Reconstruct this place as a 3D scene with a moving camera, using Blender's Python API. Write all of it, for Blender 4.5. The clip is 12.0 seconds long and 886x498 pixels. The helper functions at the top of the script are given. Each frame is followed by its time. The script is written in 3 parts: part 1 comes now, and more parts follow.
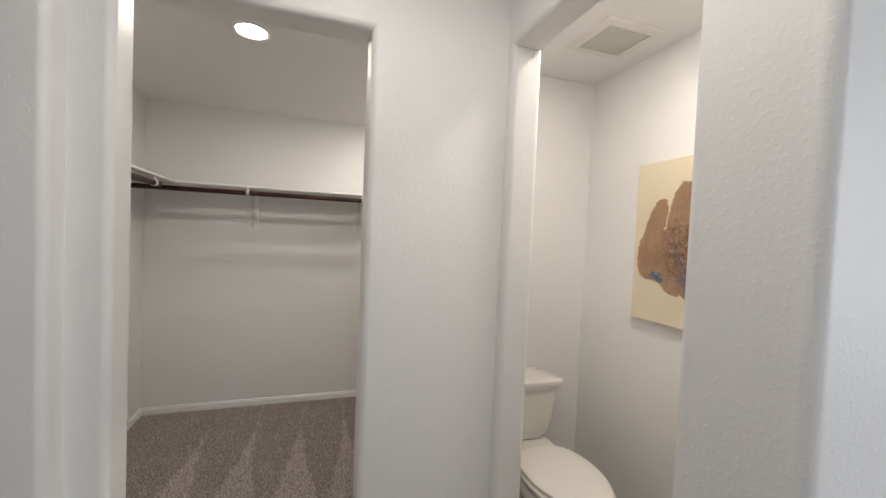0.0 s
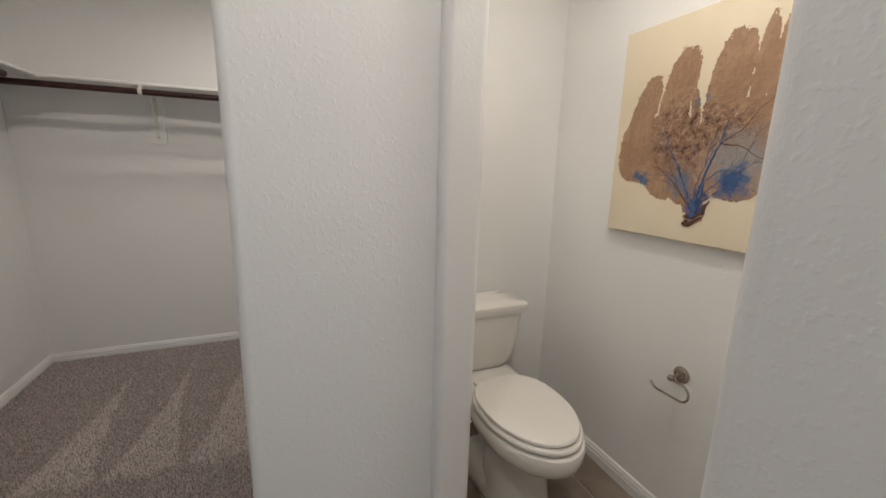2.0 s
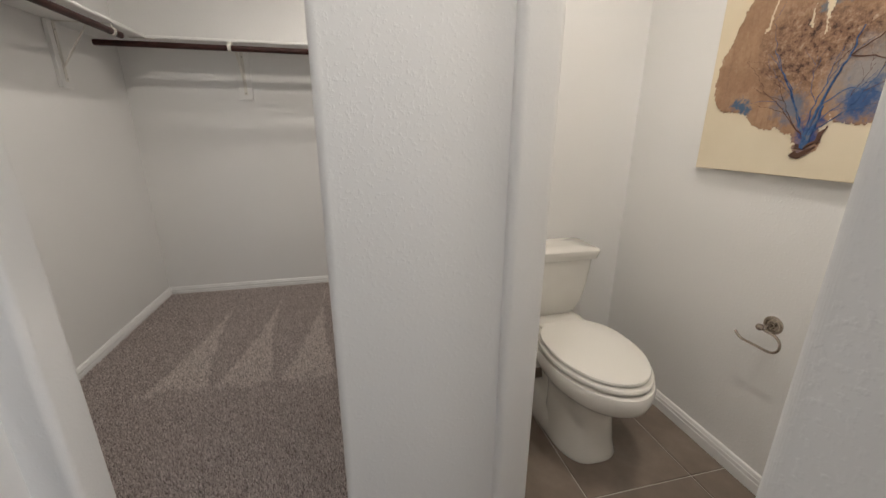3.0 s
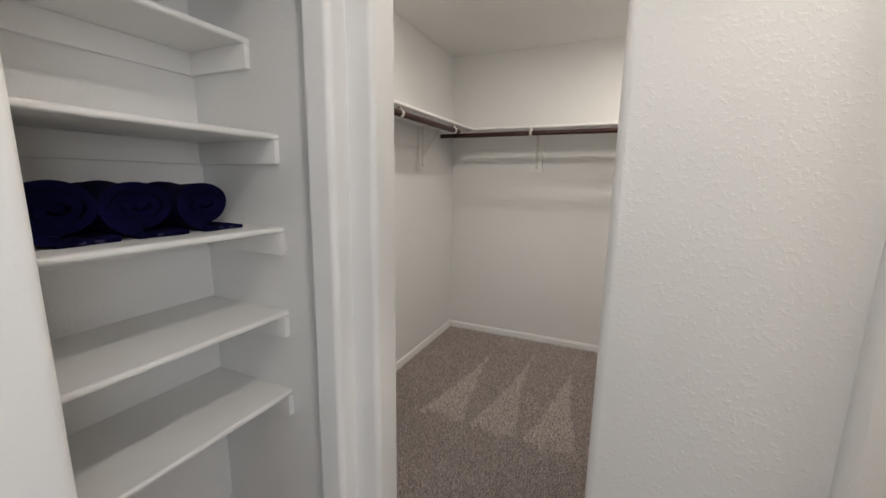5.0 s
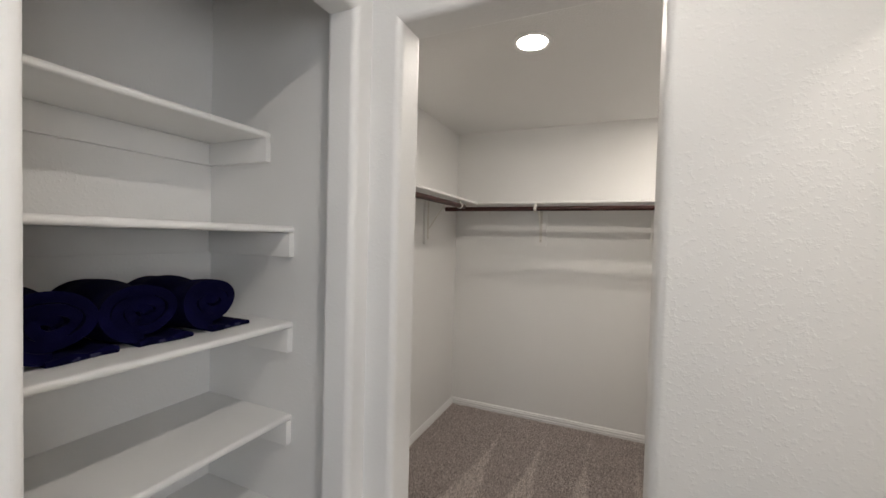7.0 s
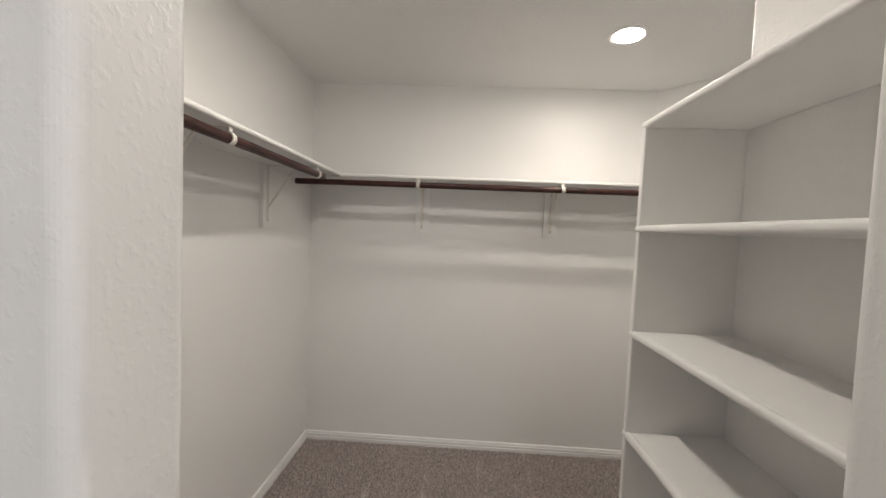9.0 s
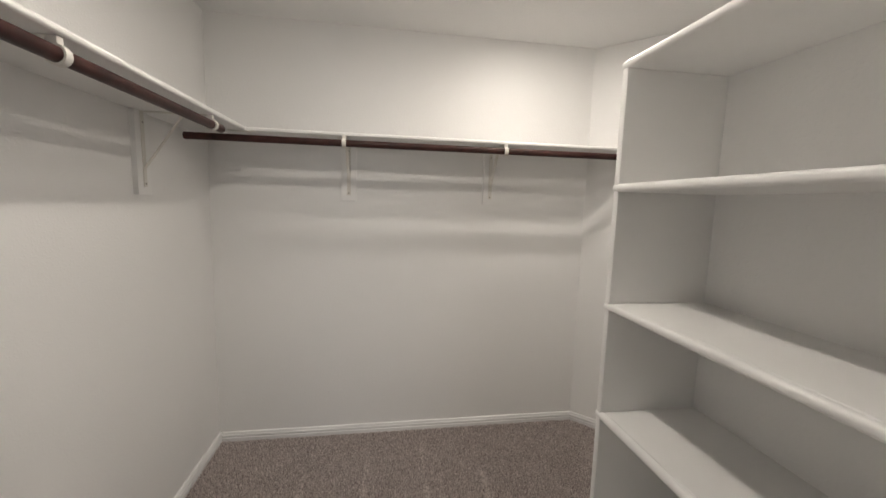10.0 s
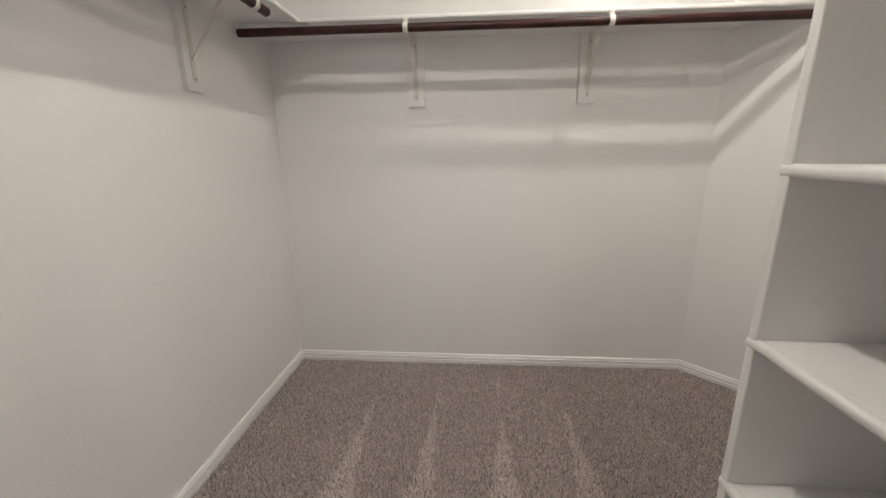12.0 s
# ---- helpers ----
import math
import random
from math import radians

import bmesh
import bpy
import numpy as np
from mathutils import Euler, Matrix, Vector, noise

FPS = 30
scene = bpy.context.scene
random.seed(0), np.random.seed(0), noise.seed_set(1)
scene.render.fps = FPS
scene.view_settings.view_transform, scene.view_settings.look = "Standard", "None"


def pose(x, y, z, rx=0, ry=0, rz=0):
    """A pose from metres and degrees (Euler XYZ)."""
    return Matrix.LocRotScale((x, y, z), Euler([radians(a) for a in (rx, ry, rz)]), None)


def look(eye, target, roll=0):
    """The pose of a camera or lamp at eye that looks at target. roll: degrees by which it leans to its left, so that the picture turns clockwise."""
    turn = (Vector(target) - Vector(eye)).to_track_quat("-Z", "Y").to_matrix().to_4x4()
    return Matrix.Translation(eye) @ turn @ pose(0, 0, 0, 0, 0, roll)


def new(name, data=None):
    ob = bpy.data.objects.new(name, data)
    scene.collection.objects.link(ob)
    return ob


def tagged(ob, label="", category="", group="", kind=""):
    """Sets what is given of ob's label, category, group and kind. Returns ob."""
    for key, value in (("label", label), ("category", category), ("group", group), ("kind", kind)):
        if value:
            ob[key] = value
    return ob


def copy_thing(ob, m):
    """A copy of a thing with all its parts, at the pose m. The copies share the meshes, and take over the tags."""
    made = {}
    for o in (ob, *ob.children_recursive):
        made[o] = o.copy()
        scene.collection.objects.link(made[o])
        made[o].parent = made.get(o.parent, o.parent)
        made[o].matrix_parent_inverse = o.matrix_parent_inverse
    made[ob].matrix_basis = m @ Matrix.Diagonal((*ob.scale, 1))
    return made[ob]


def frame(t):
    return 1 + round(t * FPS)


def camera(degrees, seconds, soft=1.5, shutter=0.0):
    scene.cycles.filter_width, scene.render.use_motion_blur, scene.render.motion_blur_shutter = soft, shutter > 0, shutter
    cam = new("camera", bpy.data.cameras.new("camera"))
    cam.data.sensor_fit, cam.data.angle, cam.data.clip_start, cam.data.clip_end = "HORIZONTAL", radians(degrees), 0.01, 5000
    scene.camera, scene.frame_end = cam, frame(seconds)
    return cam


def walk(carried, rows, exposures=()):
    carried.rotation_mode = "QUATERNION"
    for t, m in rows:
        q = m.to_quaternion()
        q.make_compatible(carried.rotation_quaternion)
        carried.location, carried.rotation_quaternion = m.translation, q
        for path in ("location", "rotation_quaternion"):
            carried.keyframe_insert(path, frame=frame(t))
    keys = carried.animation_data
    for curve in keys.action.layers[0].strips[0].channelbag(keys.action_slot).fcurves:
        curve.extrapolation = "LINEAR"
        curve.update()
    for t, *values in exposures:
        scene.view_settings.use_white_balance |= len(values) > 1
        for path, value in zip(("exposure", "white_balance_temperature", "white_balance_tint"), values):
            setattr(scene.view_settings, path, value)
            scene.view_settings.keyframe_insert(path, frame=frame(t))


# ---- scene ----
cam = camera(97.9, 12.0)
PATH = [
    (0, (-0.033, 0.018, 1.447), (0.6, 1.914, 1.384), 2.4),
    (0.5, (0.039, 0.106, 1.49), (0.777, 1.965, 1.454), 2.5),
    (1, (0.119, 0.213, 1.472), (0.907, 2.05, 1.39), 2.1),
    (1.5, (0.186, 0.299, 1.399), (0.975, 2.122, 1.166), 1.8),
    (2, (0.206, 0.308, 1.314), (0.967, 2.113, 0.911), 1.5),
    (2.5, (0.218, 0.291, 1.258), (0.871, 2.101, 0.712), 0.9),
    (3, (0.177, 0.277, 1.221), (0.615, 2.139, 0.638), 0.2),
    (3.5, (0.136, 0.304, 1.207), (0.263, 2.223, 0.658), -0.1),
    (3.7, (0.141, 0.308, 1.204), (0.106, 2.243, 0.698), -0.5),
    (5.3, (0.124, 0.209, 1.381), (-0.796, 1.959, 1.077), 1.3),
    (5.5, (0.151, 0.179, 1.383), (-0.817, 1.91, 1.122), 1.5),
    (6, (0.192, 0.116, 1.413), (-0.796, 1.846, 1.239), 2.0),
    (6.5, (0.145, 0.151, 1.442), (-0.776, 1.924, 1.343), 1.6),
    (7, (0.024, 0.274, 1.47), (-0.779, 2.105, 1.415), 1.5),
    (7.2, (-0.014, 0.344, 1.489), (-0.789, 2.187, 1.423), 1.7),
    (8.8, (-0.227, 0.865, 1.446), (-0.413, 2.855, 1.364), 2.3),
    (9, (-0.242, 0.918, 1.448), (-0.333, 2.914, 1.355), 2.4),
    (9.2, (-0.257, 0.969, 1.441), (-0.253, 2.967, 1.344), 2.4),
    (9.5, (-0.291, 1.051, 1.446), (-0.157, 3.042, 1.31), 2.3),
    (10, (-0.316, 1.149, 1.427), (-0.001, 3.11, 1.192), 1.6),
    (10.5, (-0.273, 1.236, 1.353), (0.143, 3.153, 0.961), 1.0),
    (11, (-0.226, 1.275, 1.261), (0.169, 3.159, 0.721), 0.6),
    (11.5, (-0.206, 1.338, 1.214), (-0.023, 3.245, 0.642), 0.0),
    (12, (-0.23, 1.392, 1.209), (-0.371, 3.327, 0.722), -0.6),
]
walk(cam, [(t, look(eye, target, roll)) for t, eye, target, roll in PATH],
     [(0, 0.0), (1, -0.17), (1.5, -0.2), (2, -0.14), (2.5, 0.02), (3.5, 0.07), (5.5, 0.13), (7, 0.09), (8.8, 0.25), (10, 0.25), (11, 0.36), (12, 0.40)])

# ---- light ----
# daylight lamps at two assumed, unseen bathroom windows beside and behind the vestibule; recessed ceiling lamps in each
# space
world = bpy.data.worlds.new("world")
scene.world = world
world.use_nodes = True
sky = world.node_tree.nodes.new("ShaderNodeTexSky")
sky.sky_type = "NISHITA"
sky.sun_disc = False
sky.sun_elevation, sky.sun_rotation = radians(40), radians(120)
world.node_tree.links.new(sky.outputs[0], world.node_tree.nodes["Background"].inputs[0])
world.node_tree.nodes["Background"].inputs[1].default_value = 0.1

CEIL = 2.372
LAMPS = {  # x, y, strength, colour
    "closet_a": (-0.341, 2.055, 178.0, (1.0, 0.915, 0.82)),
    "closet_b": (0.476, 2.75, 160.0, (1.0, 0.915, 0.82)),
    "vestibule": (0.06, 0.50, 142.0, (1.0, 0.925, 0.848)),
    "toilet": (0.94, 1.03, 196.0, (1.0, 0.918, 0.82)),
}
# both added: the east lamp lifts the niche, the south one the front wall
for width, height, power, eye, aim in ((1.38, 1.08, 14.5, (2.04, -1.15, 1.55), (-0.6, -0.1, 1.4)), (1.38, 1.38, 9.0, (0.6, -2.84, 1.35), (0.1, 0.0, 0.9))):
    area = bpy.data.lights.new("added_daylight", "AREA")
    area.shape, area.size, area.size_y, area.energy, area.color = "RECTANGLE", width, height, power, (0.89, 0.935, 1.0)
    new("added_daylight", area).matrix_world = look(eye, aim)


# ---- materials ----
def nodes_of(name, rough=0.5, metal=0.0, color=(0.8, 0.8, 0.8)):
    m = bpy.data.materials.new(name)
    m.use_nodes = True
    nt = m.node_tree
    b = nt.nodes["Principled BSDF"]
    b.inputs["Roughness"].default_value = rough
    b.inputs["Metallic"].default_value = metal
    b.inputs["Base Color"].default_value = (*color, 1)
    return m, nt, b


def add(nt, kind, **values):
    n = nt.nodes.new("ShaderNode" + kind)
    for key, value in values.items():
        n.inputs[key.replace("_", " ")].default_value = value
    return n


def coords(nt):
    return nt.nodes.new("ShaderNodeTexCoord").outputs["Object"]


def noise_tex(nt, scale, detail=3.0, rough=0.5):
    n = add(nt, "TexNoise", Scale=scale, Detail=detail, Roughness=rough)
    nt.links.new(coords(nt), n.inputs["Vector"])
    return n


def ramp(nt, source, stops):
    r = nt.nodes.new("ShaderNodeValToRGB")
    while len(r.color_ramp.elements) < len(stops):
        r.color_ramp.elements.new(0.5)
    for e, (at, c) in zip(r.color_ramp.elements, stops):
        e.position, e.color = at, (*c, 1) if len(c) == 3 else c
    nt.links.new(source, r.inputs[0])
    return r


def math_node(nt, op, a, b=None, c=None, clamp=False):
    n = nt.nodes.new("ShaderNodeMath")
    n.operation, n.use_clamp = op, clamp
    for i, v in enumerate((a, b, c)):
        if v is None:
            continue
        if isinstance(v, (int, float)):
            n.inputs[i].default_value = v
        else:
            nt.links.new(v, n.inputs[i])
    return n.outputs[0]


def bump(nt, b, height, strength, distance):
    n = add(nt, "Bump", Strength=strength, Distance=distance)
    nt.links.new(height, n.inputs["Height"])
    nt.links.new(n.outputs[0], b.inputs["Normal"])


def mix_color(nt, factor, a, b):
    n = nt.nodes.new("ShaderNodeMix")
    n.data_type = "RGBA"
    for v, i in ((factor, 0), (a, 6), (b, 7)):
        if isinstance(v, (int, float)):
            n.inputs[i].default_value = v
        elif isinstance(v, tuple):
            n.inputs[i].default_value = (*v, 1)
        else:
            nt.links.new(v, n.inputs[i])
    return n.outputs[2]


def painted_wall(name, color, rough=0.45, depth=0.00041):
    """Rolled satin paint over a sprayed orange-peel texture with scattered drips."""
    m, nt, b = nodes_of(name, rough)
    tint = noise_tex(nt, 1.3, 4)
    shade = ramp(nt, tint.outputs["Fac"], [(0.3, tuple(c * 0.97 for c in color)), (0.7, color)])
    nt.links.new(shade.outputs[0], b.inputs["Base Color"])
    peel = noise_tex(nt, 108, 2.5, 0.5)
    soft = ramp(nt, peel.outputs["Fac"], [(0.47, (0, 0, 0)), (0.77, (1, 1, 1))])
    soft.color_ramp.interpolation = "EASE"
    fine = noise_tex(nt, 300, 2.0)
    height = math_node(nt, "ADD", soft.outputs[0], math_node(nt, "MULTIPLY", fine.outputs["Fac"], 0.12))
    bump(nt, b, height, 0.8, depth)
    return m


WALL = painted_wall("wall_paint", (0.85, 0.843, 0.83))
CEILING = painted_wall("ceiling_paint", (0.82, 0.812, 0.80), 0.4, 0.0009)


def gloss_paint(name, color, rough=0.32):
    m, nt, b = nodes_of(name, rough)
    tint = noise_tex(nt, 6, 5)
    nt.links.new(ramp(nt, tint.outputs["Fac"], [(0.3, tuple(c * 0.965 for c in color)), (0.7, color)]).outputs[0], b.inputs["Base Color"])
    brush = noise_tex(nt, 160, 2)
    bump(nt, b, brush.outputs["Fac"], 0.25, 0.0004)
    return m


TRIM = gloss_paint("trim_paint", (0.86, 0.855, 0.845))
SHELF = gloss_paint("shelf_paint", (0.865, 0.858, 0.842), 0.38)
WHITE_METAL = gloss_paint("white_enamel", (0.74, 0.715, 0.665), 0.35)


def carpet_material():
    """Taupe cut pile, each tuft of its own shade, with pale vacuum wedges: the sheen of brushed pile, painted as
    colour.
    """
    m, nt, b = nodes_of("carpet_pile", 0.95)
    b.inputs["Sheen Weight"].default_value = 0.25
    xyz = nt.nodes.new("ShaderNodeSeparateXYZ")
    nt.links.new(coords(nt), xyz.inputs[0])
    wob = noise_tex(nt, 9, 4, 0.7)
    wobble = math_node(nt, "MULTIPLY", math_node(nt, "SUBTRACT", wob.outputs["Fac"], 0.5), 0.13)
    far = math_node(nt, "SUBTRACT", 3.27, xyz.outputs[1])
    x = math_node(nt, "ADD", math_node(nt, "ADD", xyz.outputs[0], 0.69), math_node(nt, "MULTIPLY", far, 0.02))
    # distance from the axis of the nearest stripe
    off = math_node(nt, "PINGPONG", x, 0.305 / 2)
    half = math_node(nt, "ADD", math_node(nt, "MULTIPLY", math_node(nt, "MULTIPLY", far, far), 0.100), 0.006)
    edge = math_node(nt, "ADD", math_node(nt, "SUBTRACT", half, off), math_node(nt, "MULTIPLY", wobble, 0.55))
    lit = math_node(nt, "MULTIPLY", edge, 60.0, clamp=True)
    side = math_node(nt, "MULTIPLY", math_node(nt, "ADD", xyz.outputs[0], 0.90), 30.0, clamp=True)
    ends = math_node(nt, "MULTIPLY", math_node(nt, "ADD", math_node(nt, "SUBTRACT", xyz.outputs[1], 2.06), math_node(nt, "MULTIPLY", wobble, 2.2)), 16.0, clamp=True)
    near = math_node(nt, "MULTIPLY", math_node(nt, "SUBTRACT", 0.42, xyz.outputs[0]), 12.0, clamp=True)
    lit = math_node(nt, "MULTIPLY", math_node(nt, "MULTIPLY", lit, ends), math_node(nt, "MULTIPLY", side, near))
    patch = noise_tex(nt, 5, 4, 0.65)
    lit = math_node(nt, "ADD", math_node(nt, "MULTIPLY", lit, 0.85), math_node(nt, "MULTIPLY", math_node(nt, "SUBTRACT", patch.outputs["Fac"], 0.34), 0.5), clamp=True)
    geo = nt.nodes.new("ShaderNodeNewGeometry")
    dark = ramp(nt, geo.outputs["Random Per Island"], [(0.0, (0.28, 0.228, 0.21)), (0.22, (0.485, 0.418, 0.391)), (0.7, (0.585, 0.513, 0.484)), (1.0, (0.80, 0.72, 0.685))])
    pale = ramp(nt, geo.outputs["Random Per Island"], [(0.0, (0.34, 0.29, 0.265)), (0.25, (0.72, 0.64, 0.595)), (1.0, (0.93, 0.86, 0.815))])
    # brighter look of brushed pile goes into the colour; tufts don't lean by stripe
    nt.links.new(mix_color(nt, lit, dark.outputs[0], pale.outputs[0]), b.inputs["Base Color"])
    return m


CARPET = carpet_material()
m_back, nt, b = nodes_of("carpet_backing", 0.95, 0, (0.10, 0.082, 0.072))
fuzz = noise_tex(nt, 240, 3)
nt.links.new(ramp(nt, fuzz.outputs["Fac"], [(0.35, (0.09, 0.075, 0.066)), (0.65, (0.24, 0.205, 0.185))]).outputs[0], b.inputs["Base Color"])
BACKING = m_back


def tile_material():
    m, nt, b = nodes_of("floor_tile", 0.42)
    info = nt.nodes.new("ShaderNodeObjectInfo")
    cloud = noise_tex(nt, 4.5, 6, 0.6)
    base = ramp(nt, cloud.outputs["Fac"], [(0.3, (0.155, 0.118, 0.092)), (0.55, (0.215, 0.17, 0.136)), (0.75, (0.27, 0.222, 0.182))])
    vary = math_node(nt, "ADD", math_node(nt, "MULTIPLY", info.outputs["Random"], 0.12), 0.94)
    hsv = add(nt, "HueSaturation")
    nt.links.new(base.outputs[0], hsv.inputs["Color"])
    nt.links.new(vary, hsv.inputs["Value"])
    nt.links.new(hsv.outputs[0], b.inputs["Base Color"])
    grain = noise_tex(nt, 60, 4)
    bump(nt, b, grain.outputs["Fac"], 0.25, 0.0006)
    return m


TILE = tile_material()
m_gr, nt, b = nodes_of("grout", 0.9, 0, (0.50, 0.46, 0.41))
sand = noise_tex(nt, 300, 2)
bump(nt, b, sand.outputs["Fac"], 0.4, 0.0006)
GROUT = m_gr
m_po, nt, b = nodes_of("porcelain", 0.12, 0, (0.80, 0.775, 0.72))
b.inputs["Coat Weight"].default_value = 0.4
glaze = noise_tex(nt, 7, 3)
nt.links.new(ramp(nt, glaze.outputs["Fac"], [(0.3, (0.775, 0.75, 0.695)), (0.7, (0.81, 0.79, 0.74))]).outputs[0], b.inputs["Base Color"])
PORCELAIN = m_po
m_se, nt, b = nodes_of("seat_plastic", 0.2, 0, (0.815, 0.79, 0.735))
SEAT = m_se
m_ni, nt, b = nodes_of("brushed_nickel", 0.27, 1.0, (0.40, 0.35, 0.30))
brushed = noise_tex(nt, 220, 2)
bump(nt, b, brushed.outputs["Fac"], 0.15, 0.0003)
NICKEL = m_ni
m_rod, nt, b = nodes_of("rod_finish", 0.42, 0.0, (0.06, 0.022, 0.018))
b.inputs["Specular IOR Level"].default_value = 0.3
streak = noise_tex(nt, 18, 4)
nt.links.new(ramp(nt, streak.outputs["Fac"], [(0.35, (0.030, 0.010, 0.009)), (0.7, (0.062, 0.021, 0.017))]).outputs[0], b.inputs["Base Color"])
ROD = m_rod
m_end, nt, b = nodes_of("bore_shade", 0.9, 0, (0.01, 0.009, 0.009))
BORE_SHADE = m_end
m_sc, nt, b = nodes_of("screw_steel", 0.4, 1.0, (0.42, 0.40, 0.37))
SCREW = m_sc


def towel_material():
    m, nt, b = nodes_of("navy_terry", 0.95)
    b.inputs["Specular IOR Level"].default_value = 0.1
    loops = noise_tex(nt, 260, 2)
    folds = noise_tex(nt, 12, 3)
    nt.links.new(ramp(nt, folds.outputs["Fac"], [(0.35, (0.0015, 0.0013, 0.018)), (0.7, (0.0035, 0.003, 0.034))]).outputs[0], b.inputs["Base Color"])
    bump(nt, b, math_node(nt, "ADD", loops.outputs["Fac"], math_node(nt, "MULTIPLY", folds.outputs["Fac"], 2.0)), 0.8, 0.002)
    return m


TOWEL = towel_material()
m_band, nt, b = nodes_of("navy_band", 0.7, 0, (0.016, 0.016, 0.06))
BAND = m_band


def canvas_material():
    m, nt, b = nodes_of("canvas_cream", 0.75)
    wash = noise_tex(nt, 3, 4)
    nt.links.new(ramp(nt, wash.outputs["Fac"], [(0.3, (0.72, 0.62, 0.455)), (0.7, (0.78, 0.69, 0.53))]).outputs[0], b.inputs["Base Color"])
    weave = noise_tex(nt, 500, 1)
    bump(nt, b, weave.outputs["Fac"], 0.3, 0.0005)
    return m


CANVAS = canvas_material()
ROOT = (0.35, 0.10)  # the coral's root on the canvas, from its lower left corner


def coral_material():
    """Brown sea-fan pigment, streaked from the root, with blue washes low down."""
    m, nt, b = nodes_of("coral_pigment", 0.7)
    grain = noise_tex(nt, 40, 9, 0.80)
    wash = noise_tex(nt, 9, 6, 0.65)
    stretch = nt.nodes.new("ShaderNodeMapping")
    stretch.inputs["Scale"].default_value = (1, 95, 16)
    nt.links.new(coords(nt), stretch.inputs[0])
    streak = add(nt, "TexNoise", Scale=1.0, Detail=5.0, Roughness=0.6)
    nt.links.new(stretch.outputs[0], streak.inputs["Vector"])
    brown = ramp(nt, grain.outputs["Fac"], [(0.40, (0.045, 0.02, 0.014)), (0.45, (0.19, 0.10, 0.06)), (0.55, (0.33, 0.195, 0.12)), (0.66, (0.52, 0.40, 0.30))])
    tan = ramp(nt, wash.outputs["Fac"], [(0.45, (0, 0, 0)), (0.62, (0.8, 0.8, 0.8))])
    smooth = mix_color(nt, tan.outputs[0], (0.33, 0.195, 0.115), (0.46, 0.295, 0.18))
    dry = ramp(nt, streak.outputs["Fac"], [(0.50, (0, 0, 0)), (0.72, (0.55, 0.55, 0.55))])
    color = mix_color(nt, dry.outputs[0], smooth, (0.25, 0.145, 0.09))
    xyz = nt.nodes.new("ShaderNodeSeparateXYZ")
    nt.links.new(coords(nt), xyz.inputs[0])
    smear = noise_tex(nt, 24, 7, 0.72)

    def blot(u, v, r):
        du = math_node(nt, "SUBTRACT", xyz.outputs[1], u)
        dv = math_node(nt, "SUBTRACT", xyz.outputs[2], v)
        d = math_node(nt, "SQRT", math_node(nt, "ADD", math_node(nt, "MULTIPLY", du, du), math_node(nt, "MULTIPLY", dv, dv)))
        d = math_node(nt, "ADD", d, math_node(nt, "MULTIPLY", math_node(nt, "SUBTRACT", smear.outputs["Fac"], 0.5), 0.16))
        return math_node(nt, "MULTIPLY", math_node(nt, "SUBTRACT", r, d), 1.0 / r * 1.6, clamp=True)

    # encrusted middle, plain washes round it
    crust = math_node(nt, "ADD", math_node(nt, "MULTIPLY", blot(-0.29, 0.365, 0.15), 1.0), math_node(nt, "MULTIPLY", blot(-0.43, 0.375, 0.08), 0.8), clamp=True)
    color = mix_color(nt, math_node(nt, "ADD", math_node(nt, "MULTIPLY", crust, 0.9), 0.16, clamp=True), color, brown.outputs[0])
    grey = blot(-0.475, 0.265, 0.12)
    color = mix_color(nt, math_node(nt, "MULTIPLY", grey, 0.7), color, (0.28, 0.30, 0.32))
    for u, v, r, c in ((-0.467, 0.205, 0.062, (0.015, 0.085, 0.25)), (-0.140, 0.208, 0.034, (0.03, 0.11, 0.22)), (-0.36, 0.13, 0.055, (0.012, 0.06, 0.24)), (-0.29, 0.20, 0.06, (0.14, 0.17, 0.23)), (-0.345, 0.47, 0.03, (0.13, 0.19, 0.24))):
        color = mix_color(nt, math_node(nt, "MULTIPLY", blot(u, v, r), 0.9), color, c)
    nt.links.new(color, b.inputs["Base Color"])
    bump(nt, b, math_node(nt, "MULTIPLY", grain.outputs["Fac"], math_node(nt, "ADD", crust, 0.25)), 0.9, 0.006)
    return m


CORAL = coral_material()
m_bl, nt, b = nodes_of("blue_pigment", 0.6, 0, (0.04, 0.15, 0.40))
tone = noise_tex(nt, 45, 5)
nt.links.new(ramp(nt, tone.outputs["Fac"], [(0.35, (0.010, 0.045, 0.15)), (0.55, (0.04, 0.11, 0.26)), (0.7, (0.15, 0.15, 0.19))]).outputs[0], b.inputs["Base Color"])
BLUE = m_bl
m_dk, nt, b = nodes_of("umber_pigment", 0.7, 0, (0.10, 0.045, 0.028))
UMBER = m_dk
m_dark, nt, b = nodes_of("slot_shade", 0.9, 0, (0.005, 0.0045, 0.004))
SLOT_SHADE = m_dark
VENT = gloss_paint("vent_plastic", (0.76, 0.74, 0.70), 0.4)


def emitter(name, color, strength):
    m, nt, b = nodes_of(name, 0.5)
    b.inputs["Emission Color"].default_value = (*color, 1)
    b.inputs["Emission Strength"].default_value = strength
    return m


m_gl, nt, b = nodes_of("window_glass", 0.02, 0, (1, 1, 1))
b.inputs["Transmission Weight"].default_value = 1.0
GLASS = m_gl


# ---- building helpers ----
def finish(name, bm, material, smooth=False):
    me = bpy.data.meshes.new(name)
    bmesh.ops.recalc_face_normals(bm, faces=bm.faces)
    if smooth:
        for f in bm.faces:
            f.smooth = True
    bm.to_mesh(me)
    bm.free()
    me.materials.append(material)
    if smooth:
        me.set_sharp_from_angle(angle=radians(40))
    return me


